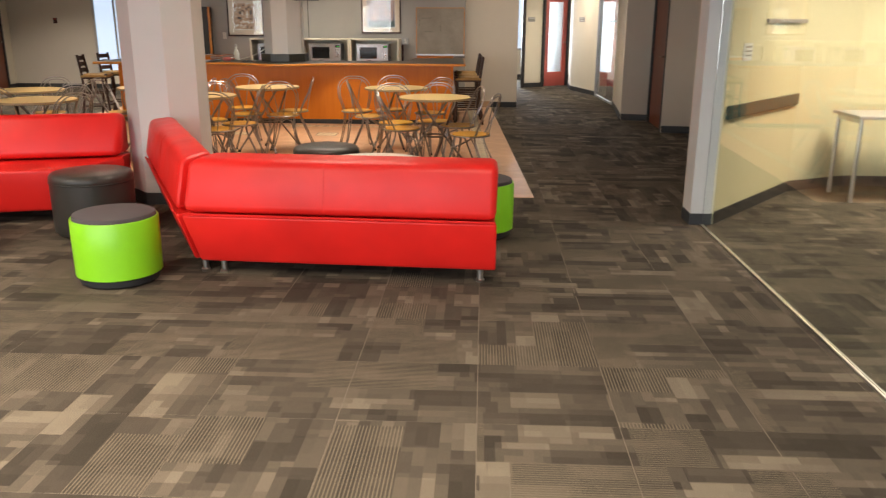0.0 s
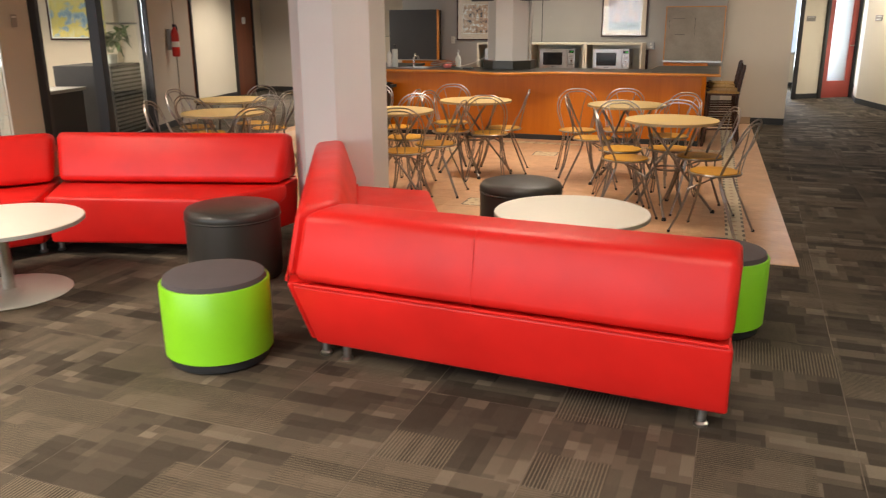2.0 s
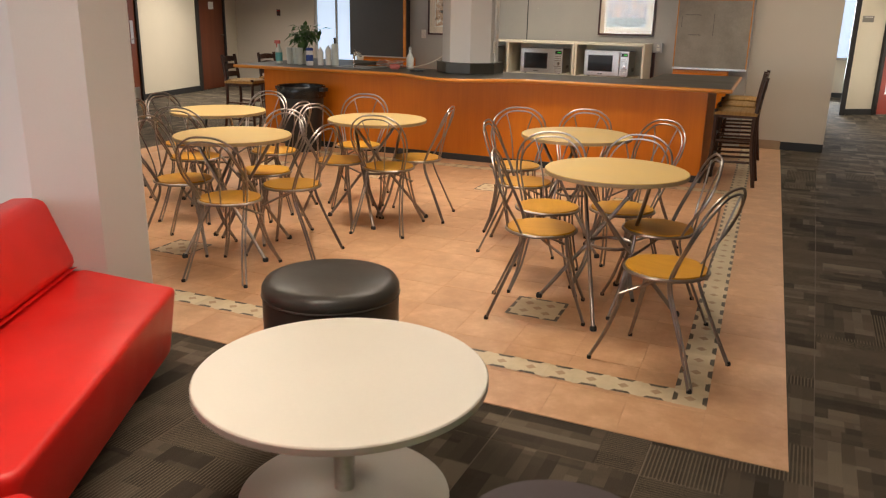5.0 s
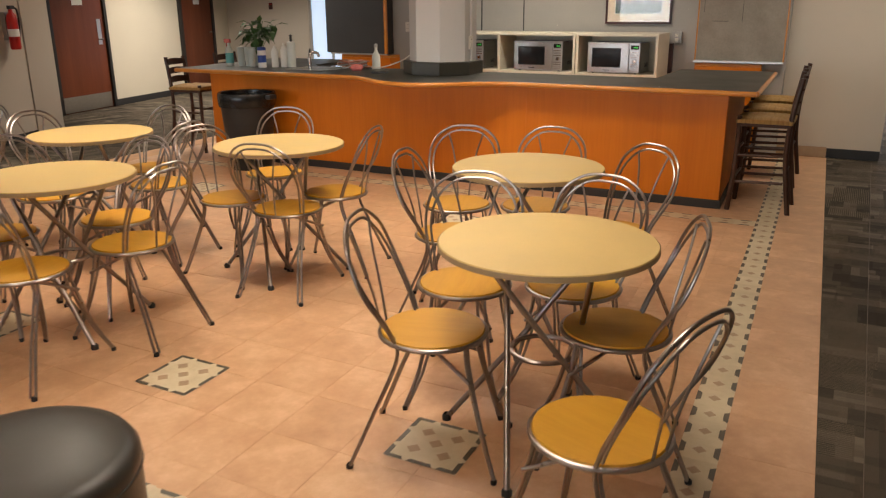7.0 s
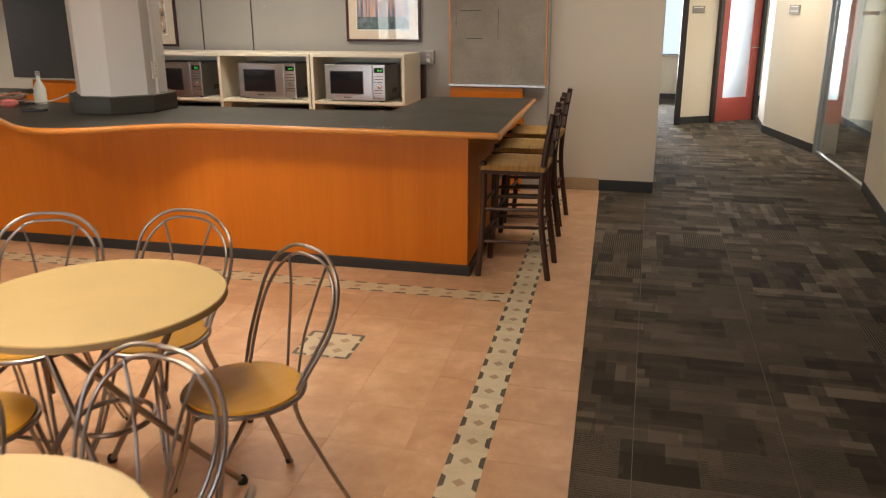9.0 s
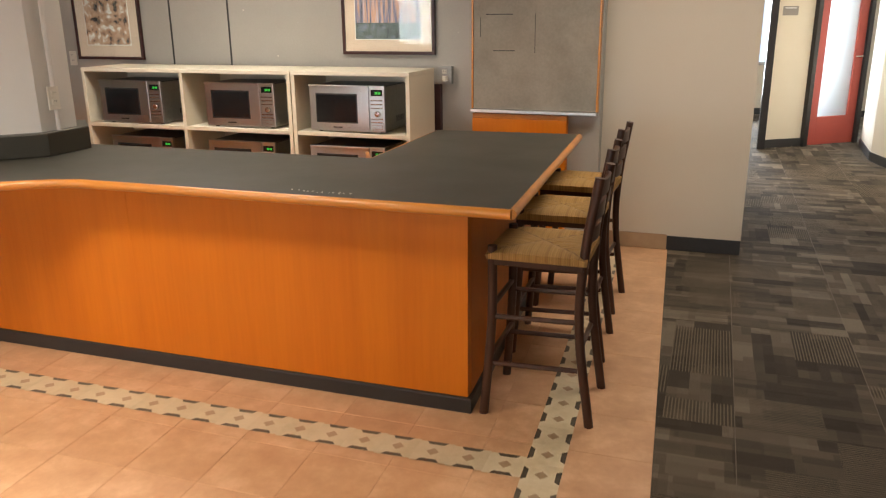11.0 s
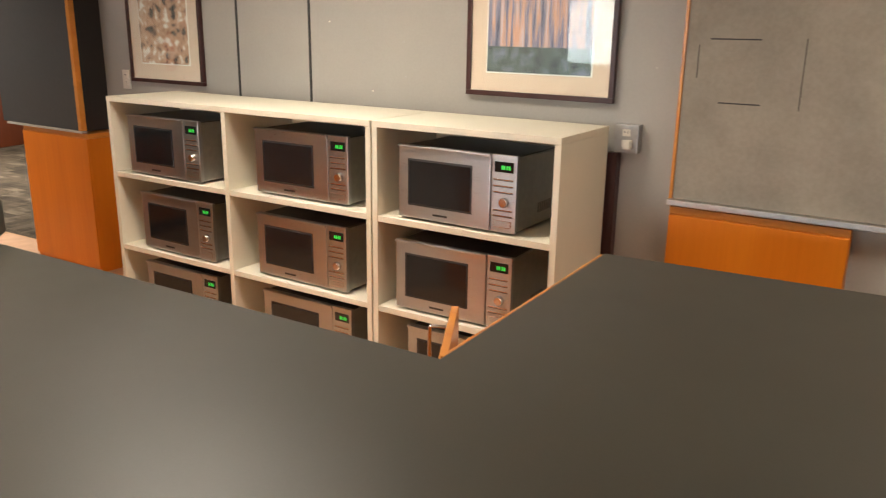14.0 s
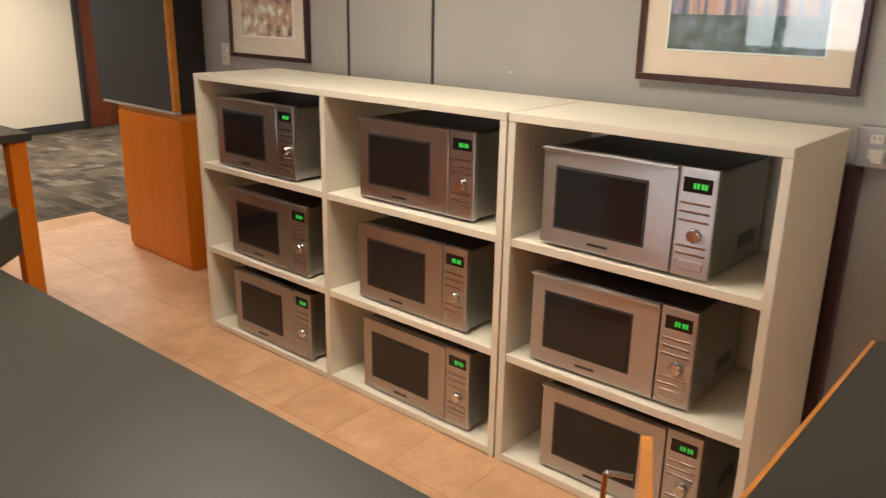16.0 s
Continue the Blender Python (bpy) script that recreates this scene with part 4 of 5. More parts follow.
# ---------- pictures and boards behind the bar ----------
def print_material(name, stops, sx, sz, scale):
    n = Nodes(name)
    p = n.add("ShaderNodeTexCoord").outputs["Object"]
    g = n.noise(n.mapped(p, sx, 1, sz), scale, 5, 0.6)
    return n.done(n.ramp(g, stops), 0.35)


M["print_trees"] = print_material("print_of_tall_trees", [(0.34, (0.05, 0.05, 0.09)), (0.45, (0.22, 0.21, 0.30)), (0.54, (0.60, 0.30, 0.18)), (0.68, (0.48, 0.46, 0.56))], 12.0, 0.6, 4)
M["print_shore"] = print_material("print_of_undergrowth", [(0.34, (0.03, 0.04, 0.05)), (0.52, (0.09, 0.12, 0.11)), (0.7, (0.20, 0.22, 0.30))], 3.0, 3.0, 5)
M["print_birds"] = print_material("print_of_pale_shapes", [(0.38, (0.06, 0.05, 0.05)), (0.46, (0.48, 0.27, 0.17)), (0.55, (0.56, 0.36, 0.24)), (0.62, (0.76, 0.72, 0.66))], 3.0, 3.0, 5)
M["print_abstract"] = print_material("print_of_yellow_blue_shapes", [(0.30, (0.14, 0.22, 0.34)), (0.44, (0.36, 0.48, 0.55)), (0.50, (0.78, 0.60, 0.12)), (0.72, (0.74, 0.66, 0.35))], 2.0, 2.0, 2)


def picture(m, w, h, label, fills, margin=0.10, border=0.022, mat="mat_board"):
    """Framed print; the lower left corner of its back at the origin, facing -y."""
    th = thing("framed_picture", label, "picture", "framed pictures", at=m)
    for a in ((0, 0, w, border), (0, h - border, w, h), (0, border, border, h - border), (w - border, border, w, h - border)):
        part("frame_bar", box(a[0], -0.028, a[1], a[2], -0.002, a[3], bevel=0.003), M["frame_wood"], th)
    part("mat_board", box(border, -0.016, border, w - border, -0.004, h - border), M[mat], th)
    g = 0.006
    part("inner_edge", box(margin - g, -0.0185, margin - g, w - margin + g, -0.0165, h - margin + g), M["paper"], th)
    z = margin
    for k, (mt, share) in enumerate(fills):
        z1 = z + (h - 2 * margin) * share
        part("print", box(margin, -0.021, z, w - margin, -0.019, z1), M[mt], th)
        z = z1
    gl = part("glazing", box(border, -0.0245, border, w - border, -0.023, h - border), M["clear"], th, "clear glass")
    gl.visible_shadow = False
    return th


def bar_wall_y(x):
    return BWL[1] + (x - BWL[0]) / (BWR[0] - BWL[0]) * (BWR[1] - BWL[1])


BWA = math.degrees(math.atan2(BWR[1] - BWL[1], BWR[0] - BWL[0]))
picture(pose(-2.16, bar_wall_y(-2.16), 1.29, 0, 0, BWA), 0.70, 0.66, "dark framed print of tall trees behind glass", (("print_shore", 0.24), ("print_trees", 0.76)), 0.105)
picture(pose(-4.585, bar_wall_y(-4.585), 1.232, 0, 0, BWA), 0.66, 0.68, "dark framed print of pale birds behind glass", (("print_birds", 1.0),), 0.115)


def board(x0, x1, z0, z1):
    th = thing("notice_board", "dusty grey board with orange wood edges", "board", "", at=pose(x0, bar_wall_y(x0), 0, 0, 0, BWA))
    w = x1 - x0
    part("panel", box(0.014, -0.045, z0 + 0.012, w - 0.014, -0.003, z1 - 0.012), M["grey_board"], th)
    for a in ((0, z0, 0.013, z1), (w - 0.013, z0, w, z1), (0.0135, z1 - 0.012, w - 0.0135, z1)):
        part("edge_strip", box(a[0], -0.05, a[1], a[2], -0.002, a[3], bevel=0.002), M["bar_edge"], th, "orange wood edge strip")
    part("ledge", box(0.0, -0.075, z0 - 0.012, w, -0.003, z0 + 0.011, bevel=0.003), M["pedestal"], th, "metal ledge")
    for mx, mz, mw, mh in [(0.10, 0.62, 0.18, 0.005), (0.15, 0.39, 0.15, 0.005), (0.43, 0.38, 0.0035, 0.25), (0.06, 0.48, 0.0035, 0.12)]:
        part("chalk_mark", box(mx, -0.0462, z0 + mz, mx + mw, -0.0452, z0 + mz + mh), M["dark_frame"], th, "thin dark scratch")


def chalkboard(x0, x1, z0, z1, d):
    """A deep boxed chalkboard; its face stands d before the wall."""
    th = thing("chalkboard", "dark slate chalkboard with one orange wood edge", "board", "", at=pose(x0, bar_wall_y(x0), 0, 0, 0, BWA))
    w = x1 - x0
    part("back_box", box(0.20, -d + 0.032, z0 + 0.004, w - 0.05, -0.003, z1 - 0.01), M["dark_frame"], th, "dark backing box")
    part("panel", box(0.0, -d, z0 + 0.014, w - 0.034, -d + 0.03, z1, bevel=0.002), M["board"], th)
    part("edge_strip", box(w - 0.032, -d - 0.006, z0 + 0.014, w, -d + 0.031, z1, bevel=0.003), M["bar_edge"], th, "orange wood edge strip")
    part("ledge", box(0.06, -d - 0.012, z0, w + 0.004, -d + 0.03, z0 + 0.013, bevel=0.003), M["edge_lam"], th, "thin grey ledge")


board(-1.19, -0.335, 0.93, 1.73)
chalkboard(-5.74, -4.83, 0.908, 1.73, 0.235)


def wood_cabinet(x0, x1, h, label, d=0.19):
    th = thing("wood_cabinet", label, "cabinet", "", at=pose(x0, bar_wall_y(x0), 0, 0, 0, BWA))
    w = x1 - x0
    part("body", box(0, -d, 0.0, w, -0.003, h - 0.03, bevel=0.003), M["bar_wood"], th)
    part("top", box(0.0, -d - 0.002, h - 0.0295, w, -0.003, h, bevel=0.004), M["bar_edge"], th)
    part("door", box(0.002, -d - 0.012, 0.03, w - 0.002, -d - 0.0005, h - 0.032, bevel=0.003), M["bar_wood"], th)


wood_cabinet(-5.52, -4.79, 0.905, "orange veneered cabinet under the chalkboard", 0.225)
wood_cabinet(-1.18, -0.53, 0.912, "flat orange veneered cabinet under the grey board", 0.055)


def outlet(m, gang=1, label="white double electrical outlet on the wall"):
    th = thing("wall_outlet", label, "outlet", at=m)
    w = 0.07 + 0.03 * (gang - 1)
    part("plate", box(-w / 2, -0.045 if gang > 1 else -0.012, 0, w / 2, -0.002, 0.115, bevel=0.003), M["steel_side"] if gang > 1 else M["plate"], th)
    y = -0.048 if gang > 1 else -0.015
    for z in (0.025, 0.068):
        s = part("socket", box(-0.017, y, z, 0.017, y + 0.006, z + 0.028, bevel=0.003), M["plate"], th)
        for dx in (-0.007, 0.006):
            part("slot", box(dx, y - 0.0008, z + 0.012, dx + 0.002, y + 0.001, z + 0.022), M["kick"], s)
    return th


ox = -1.385
o = outlet(pose(ox, bar_wall_y(ox), 1.10, 0, 0, BWA), 2, "steel outlet box with plugged cords behind the shelves")
part("conduit", box(-0.075, -0.05, -1.1, -0.03, -0.004, -0.002, bevel=0.004), M["frame_wood"], o, "brown cable duct")
part("plug", box(0.0, -0.085, 0.02, 0.03, -0.049, 0.055, bevel=0.005), M["plate"], o, "white plug")
outlet(pose(-4.66, bar_wall_y(-4.66), 1.18, 0, 0, BWA))
o = outlet(pose(BC[0] + 0.282, BC[1] - 0.02, 1.12, 0, 0, 90), 1, "white outlet on a conduit at the bar column")
part("conduit", tube([(0.0, -0.014, 0.115), (0.0, -0.014, 1.55)], 0.011, 8), M["column"], o, "painted conduit", True)
part("conduit", tube([(0.0, -0.014, -0.1), (0.0, -0.014, 0.0)], 0.011, 8), M["column"], o, "painted conduit", True)

# television on the bar column
tv = thing("television", "black flat television mounted on the bar column", "television", at=pose(-2.99, 12.10, 1.79, -6, 0, 4))
part("bezel", box(-0.53, -0.03, 0.0, 0.53, 0.03, 0.62, bevel=0.006), M["kick"], tv)
part("screen", box(-0.51, -0.0325, 0.025, 0.51, -0.0305, 0.60), M["mw_glass"], tv, "dark switched-off screen")
part("bracket", box(-0.08, 0.031, 0.2, 0.08, 0.12, 0.42), M["steel_side"], tv)

# ---------- things on the bar ----------
ZT = 0.9055


def turned(name, label, category, x, y, profile, mat, extra=(), z=ZT, n=24):
    th = thing(name, label, category, at=pose(x, y, z))
    part("body", lathe(profile, n), M[mat], th, "", True)
    for pn, prof, mt, lb in extra:
        part(pn, lathe(prof, n), M[mt], th, lb, True)
    return th


sp = turned("spray_bottle", "clear spray bottle with a teal label", "bottle", -5.50, 12.20, [(0, 0), (0.038, 0), (0.04, 0.02), (0.04, 0.15), (0.018, 0.20), (0.014, 0.23), (0, 0.23)], "milky",
            (("label_band", [(0.0408, 0.03), (0.0408, 0.13)], "teal", "teal printed label"),))
part("trigger_head", box(-0.05, -0.014, 0.231, 0.022, 0.014, 0.27, bevel=0.005), M["pink"], sp, "pink spray head")
part("trigger", box(-0.03, -0.006, 0.18, -0.02, 0.006, 0.2305, bevel=0.002), M["red_paint"], sp)
for k, (x, y) in enumerate([(-5.36, 12.22), (-5.28, 12.24), (-5.20, 12.20)]):
    turned("plastic_cup", "stack of milky plastic cups", "cup", x, y, [(0, 0), (0.03, 0), (0.041, 0.185), (0.044, 0.19), (0.038, 0.188), (0.03, 0.02), (0, 0.02)], "milky")
turned("wipes_canister", "white and blue cleaning canister", "canister", -5.02, 12.14, [(0, 0), (0.042, 0), (0.042, 0.17), (0, 0.17)], "paper",
       (("band", [(0.0428, 0.05), (0.0428, 0.12)], "blue_plastic", "blue printed label"), ("lid", [(0.044, 0.168), (0.044, 0.19), (0.036, 0.2), (0, 0.2)], "blue_plastic", "blue lid")))
turned("lotion_bottle", "white plastic bottle on the bar", "bottle", -4.92, 12.22, [(0, 0), (0.034, 0), (0.036, 0.15), (0.02, 0.185), (0.012, 0.19), (0.012, 0.21), (0, 0.21)], "paper")
turned("lotion_bottle", "white plastic bottle on the bar", "bottle", -4.85, 12.28, [(0, 0), (0.034, 0), (0.036, 0.17), (0.02, 0.205), (0.012, 0.21), (0.012, 0.23), (0, 0.23)], "paper")
dsp = turned("soap_dispenser", "clear dispenser with a dark pump", "dispenser", -4.77, 12.30, [(0, 0), (0.042, 0), (0.042, 0.24), (0.03, 0.25), (0, 0.25)], "milky", (("pump", [(0.012, 0.25), (0.012, 0.30), (0.02, 0.31), (0, 0.32)], "kick", "dark pump"),))
sb = turned("soap_bottle", "clear squeeze bottle beside the column", "bottle", -3.84, 12.42, [(0, 0), (0.04, 0), (0.042, 0.11), (0.026, 0.15), (0.014, 0.17), (0.014, 0.21), (0, 0.21)], "milky", (("cap", [(0.018, 0.205), (0.016, 0.235), (0, 0.24)], "steel_side", "grey cap"),))
turned("sponge", "pink scouring sponge on the bar", "sponge", -3.92, 12.20, [(0, 0), (0.045, 0.0), (0.06, 0.02), (0.055, 0.045), (0.02, 0.055), (0, 0.055)], "pink")
ph = thing("phone", "black flat handset lying on the bar", "phone", at=pose(-3.55, 12.02, ZT, 0, 0, 12))
part("body", box(-0.075, -0.03, 0, 0.075, 0.03, 0.016, bevel=0.005), M["kick"], ph)
part("button_pad", box(-0.05, -0.02, 0.0162, 0.05, 0.02, 0.018), M["mw_glass"], ph)

# plant in a white pot
plant = thing("potted_plant", "leafy green plant in a pale pot on the bar", "plant", at=pose(-5.24, 12.36, ZT))
part("pot", lathe([(0, 0), (0.06, 0), (0.075, 0.15), (0.08, 0.155), (0.07, 0.15), (0.06, 0.13), (0, 0.13)], 24), M["milky"], plant, "pale pot", True)
rl = random.Random(9)


def leafy(parent, n, h, spread, size):
    """Stems with pointed folded leaves."""
    for k in range(n):
        a, s = rl.uniform(0, 2 * math.pi), rl.uniform(0.3, 1.0) * spread
        top = Vector((s * math.cos(a), s * math.sin(a), h * rl.uniform(0.65, 1.0)))
        pts = smooth_path([(0.02 * math.cos(a), 0.02 * math.sin(a), h * 0.3), interp((0, 0, h * 0.3), top, 0.55), top], 4)
        st = part("stem", tube(pts, 0.0035, 6), M["leaf"], parent, "", True)
        bm = bmesh.new()
        for q in range(6):
            c = Vector(pts[-1 - (q % 5)])
            d = Vector((rl.uniform(-1, 1), rl.uniform(-1, 1), rl.uniform(-0.5, 0.6))).normalized()
            sd = d.cross(Vector((0, 0, 1))).normalized() * size * 0.2
            up = Vector((0, 0, size * 0.06))
            tip = c + d * size - Vector((0, 0, size * 0.25))
            m1 = c + d * size * 0.45
            v = [bm.verts.new(p) for p in (c, m1 + sd + up, tip, m1 - sd + up, m1)]
            bm.faces.new((v[0], v[4], v[1]))
            bm.faces.new((v[1], v[4], v[2]))
            bm.faces.new((v[0], v[3], v[4]))
            bm.faces.new((v[3], v[2], v[4]))
        part("foliage", bm, M["leaf"], st)


leafy(plant, 15, 0.47, 0.24, 0.15)

# sink with tap and hoses
sink = thing("sink", "steel sink set into the bar with a tap", "sink", at=pose(-4.40, 12.20, ZT))
rim = bmesh.new()
for a in ((-0.24, -0.17, 0.24, -0.14), (-0.24, 0.14, 0.24, 0.17), (-0.24, -0.14, -0.21, 0.14), (0.21, -0.14, 0.24, 0.14)):
    bm_box(rim, a[0], a[1], 0, a[2], a[3], 0.006)
part("rim", rim, M["pedestal"], sink)
part("basin", box(-0.209, -0.139, 0.0005, 0.209, 0.139, 0.002), M["steel_side"], sink, "steel basin")
tap = part("tap", tube(smooth_path([(0.02, -0.12, 0.006), (0.02, -0.12, 0.12), (0.025, -0.09, 0.165), (0.04, -0.02, 0.15), (0.04, 0.0, 0.12)], 5), 0.015, 10), M["chrome"], sink, "chrome tap", True)
part("lever", tube([(0.02, -0.125, 0.15), (0.05, -0.15, 0.20)], 0.008, 8), M["chrome"], tap, "", True)
hose = thing("hose", "tangle of copper and grey hoses beside the sink", "hose", at=pose(-4.02, 12.30, ZT))
for k in range(6):
    a0 = rl.uniform(0, 6)
    pts = [((0.10 + 0.05 * math.sin(3 * t + k)) * math.cos(t + a0) * 1.3, (0.07 + 0.03 * math.cos(2 * t)) * math.sin(t + a0), 0.01 + 0.012 * k + 0.02 * math.sin(2 * t + k) ** 2) for t in [i * 0.5 for i in range(11)]]
    part("hose_loop", tube(smooth_path(pts, 3), 0.008, 7), M["hose"] if k % 2 else M["steel_side"], hose, "", True)
part("hose_loop", tube(smooth_path([(0.05, 0.05, 0.03), (0.25, 0.08, 0.02), (0.50, 0.06, 0.09), (0.72, -0.02, 0.20), (0.80, -0.05, 0.20), (0.82, -0.03, 0.12)], 6), 0.006, 7), M["plate"], hose, "white cord", True)

# crumbs on the bar
crumbs = bmesh.new()
for k in range(16):
    x, y, s = -1.18 + 0.0165 * k + rl.uniform(-0.01, 0.01), 11.80 + rl.uniform(-0.012, 0.012), rl.uniform(0.002, 0.005)
    bm_box(crumbs, x, y, ZT, x + s * 1.5, y + s, ZT + s * 0.5)
cr = part("crumbs", crumbs, M["crumb"])
tagged(cr, "white crumbs scattered on the dark worktop", "crumbs", "", "stuff")

# rubbish bin under the overhang
bin_ = thing("rubbish_bin", "large black plastic bin with a liner under the bar", "bin", at=pose(-4.78, 11.60, 0))
part("body", lathe([(0, 0), (0.19, 0), (0.20, 0.02), (0.252, 0.66), (0.262, 0.66), (0.266, 0.70), (0.262, 0.715), (0.245, 0.715), (0.235, 0.66), (0.20, 0.06), (0, 0.05)], 40), M["black_trash"], bin_, "", True)
part("liner", lathe([(0.264, 0.60), (0.270, 0.66), (0.270, 0.712), (0.262, 0.726), (0.24, 0.72), (0.232, 0.62), (0.2, 0.4), (0, 0.36)], 40), M["liner"], bin_, "crumpled black liner", True)
for s in (-1, 1):
    part("handle", box(s * 0.29 - 0.03, -0.05, 0.67, s * 0.29 + 0.03, 0.05, 0.71, bevel=0.01), M["black_trash"], bin_)


# ---------- doors, windows, wall fittings ----------
def door(name, p0, p1, mat, label, h=2.08, kick=False, glazed=False, handle_at=0.9, thick=0.045, frame="dark_frame", notice=False):
    """A closed door whose face runs from p0 to p1, thickness to the left."""
    th = tagged(new(name), label, "door", "", "structure")
    th.matrix_world = along(p0, p1)
    w = (Vector(p1) - Vector(p0)).length
    for a in ((-0.06, 0.0, 0.0, h + 0.06), (w, 0.0, w + 0.06, h + 0.06), (0.0, h + 0.004, w, h + 0.06)):
        part("door_frame", box(a[0], -0.03, a[1], a[2], thick + 0.02, a[3], bevel=0.003), M[frame], th)
    if glazed:
        m = 0.13
        for a in ((0.004, 0.008, m, h), (w - m, 0.008, w - 0.004, h), (m, 0.008, w - m, 0.34), (m, h - m, w - m, h)):
            part("door_rail", box(a[0], 0, a[1], a[2], thick, a[3], bevel=0.003), M[mat], th)
        g = part("pane", box(m, thick * 0.4, 0.34, w - m, thick * 0.55, h - m), M["frosted"], th, "pale glass pane")
        g.visible_shadow = False
    else:
        part("door_leaf", box(0.004, 0, 0.008, w - 0.004, thick, h, bevel=0.003), M[mat], th)
    if kick:
        part("kick_plate", box(0.03, -0.004, 0.02, w - 0.03, -0.001, 0.24), M["pedestal"], th, "steel kick plate")
        part("push_plate", box(w * handle_at - 0.05, -0.004, 0.95, w * handle_at + 0.03, -0.001, 1.32), M["pedestal"], th, "steel push plate")
    if notice:
        part("notice", box(w * 0.42, -0.003, 1.52, w * 0.62, -0.001, 1.66), M["paper"], th, "white paper notice")
    hd = tube(smooth_path([(w * handle_at, 0, 1.03), (w * handle_at, -0.05, 1.03), (w * handle_at - 0.03, -0.055, 1.03), (w * handle_at - 0.11, -0.055, 1.03)], 3), 0.009, 8)
    part("door_handle", hd, M["chrome"], th, "", True)
    return th


door("door_1", (-9.745, 13.33), (-9.957, 14.39), "door_wood", "red-brown wooden door with a steel kick plate", kick=True, notice=True)
door("door_2", (-10.357, 16.38), (-10.54, 17.30), "door_wood", "red-brown wooden door in a dark frame", notice=True)
door("door_3", (1.44, 19.36), (2.00, 19.80), "red_door", "red painted door with a tall pale glass pane", glazed=True, handle_at=0.93)
door("door_4", (2.60, 12.52), (2.56, 11.46), "door_wood", "dark red-brown corridor door")
# glass front of the corridor side room
gw = thing("glass_partition", "clear glass corridor partition with a steel base", "partition", kind="structure", at=along((2.36, 16.93), (2.42, 15.02)))
g = part("pane", box(0.02, 0.02, 0.04, 1.89, 0.032, 2.5), M["clear"], gw)
g.visible_shadow = False
part("base_channel", box(0, 0.0, 0.002, 1.91, 0.05, 0.04), M["pedestal"], gw)
part("clip", box(1.2, -0.02, 1.50, 1.6, 0.015, 1.53), M["plate"], gw, "white bar on the glass")
part("post", box(-0.03, -0.02, 0.002, 0.018, 0.06, 2.6), M["steel_side"], gw)
door("door_5", (3.16, 17.1), (3.16, 16.2), "red_door", "dark red door inside the side room")

# glazed partition beside the carpet walkway
gp = thing("glass_partition", "clear glass partition set in a floor channel", "partition", kind="structure", at=pose(1.70, 5.95, 0, 0, 0, -90))
part("floor_channel", box(0, -0.015, 0.002, 9.9, 0.015, 0.012), M["pedestal"], gp)
for s0, s1 in ((0.01, 6.5), (6.51, 9.9)):
    g = part("pane", box(s0, -0.005, 0.013, s1, 0.005, 2.62), M["clear"], gp)
    g.visible_shadow = False

# small table and wall notice in the glazed room
st = thing("side_table", "small grey table on steel legs in the glazed room", "table", at=pose(3.75, 7.05, 0))
part("tabletop", box(-0.58, -0.25, 0.72, 0.6, 0.28, 0.75, bevel=0.006), M["edge_lam"], st)
for x in (-0.54, 0.56):
    for y in (-0.2, 0.24):
        part("leg", tube([(x, y, 0), (x, y, 0.719)], 0.018, 10), M["pedestal"], st, "", True)
    part("rail", box(x - 0.012, -0.18, 0.68, x + 0.012, 0.22, 0.7195), M["pedestal"], st)


def sign(m, w, h, mat, label, bars=0, bar_mat="base"):
    th = thing("wall_sign", label, "sign", at=m)
    part("plate", box(-w / 2, -0.008, 0, w / 2, -0.001, h, bevel=0.002), M[mat], th)
    for k in range(bars):
        z = h * (0.75 - 0.5 * k / max(1, bars - 1))
        part("text_bar", box(-w * 0.36, -0.0095, z, w * 0.36, -0.0082, z + h * 0.1), M[bar_mat], th)


ang = math.degrees(math.atan2(1.3, 1.03))
sign(pose(2.01, 6.265, 1.22, 0, 0, ang), 0.17, 0.13, "paper", "white paper notice on the yellow wall", 3, "grey_plate")
structure("trim", prism(strip((2.22, 6.53), (2.80, 7.26), -0.02), 1.50, 1.53), M["grey_plate"], "thin grey hanging rail", "trim")
sign(pose(2.13, 17.9, 1.50, 0, 0, math.degrees(math.atan2(-1.55, 0.36))), 0.3, 0.10, "grey_plate", "grey room sign on the corridor wall", 2, "paper")
sign(pose(1.10, 19.17, 1.50, 0, 0, 31), 0.2, 0.10, "grey_plate", "grey room sign beside the red door", 1, "paper")
sign(pose(-9.6, 17.895, 1.42, 0, 0, 0), 0.09, 0.12, "frame_wood", "small dark wall switch plate", 1, "red_paint")

# windows with bright daylight outside
for nm, x0, x1, y, z0, z1 in (("window_1", -8.75, -7.75, 17.92, 0.35, 2.3), ("window_2", -0.2, 1.5, 22.36, 0.75, 2.3)):
    wn = tagged(new(nm), "bright window with a pale blue frame", "window", "", "structure")
    part("pane", box(x0 + 0.05, y + 0.02, z0 + 0.05, x1 - 0.05, y + 0.03, z1 - 0.05), M["sky_pane"], wn, "bright daylight behind the pane")
    for a in ((x0, z0, x0 + 0.05, z1), (x1 - 0.05, z0, x1, z1), (x0 + 0.05, z0, x1 - 0.05, z0 + 0.05), (x0 + 0.05, z1 - 0.05, x1 - 0.05, z1), ((x0 + x1) / 2 - 0.02, z0 + 0.05, (x0 + x1) / 2 + 0.02, z1 - 0.05)):
        part("window_frame", box(a[0], y - 0.01, a[1], a[2], y + 0.035, a[3], bevel=0.003), M["edge_lam"], wn)

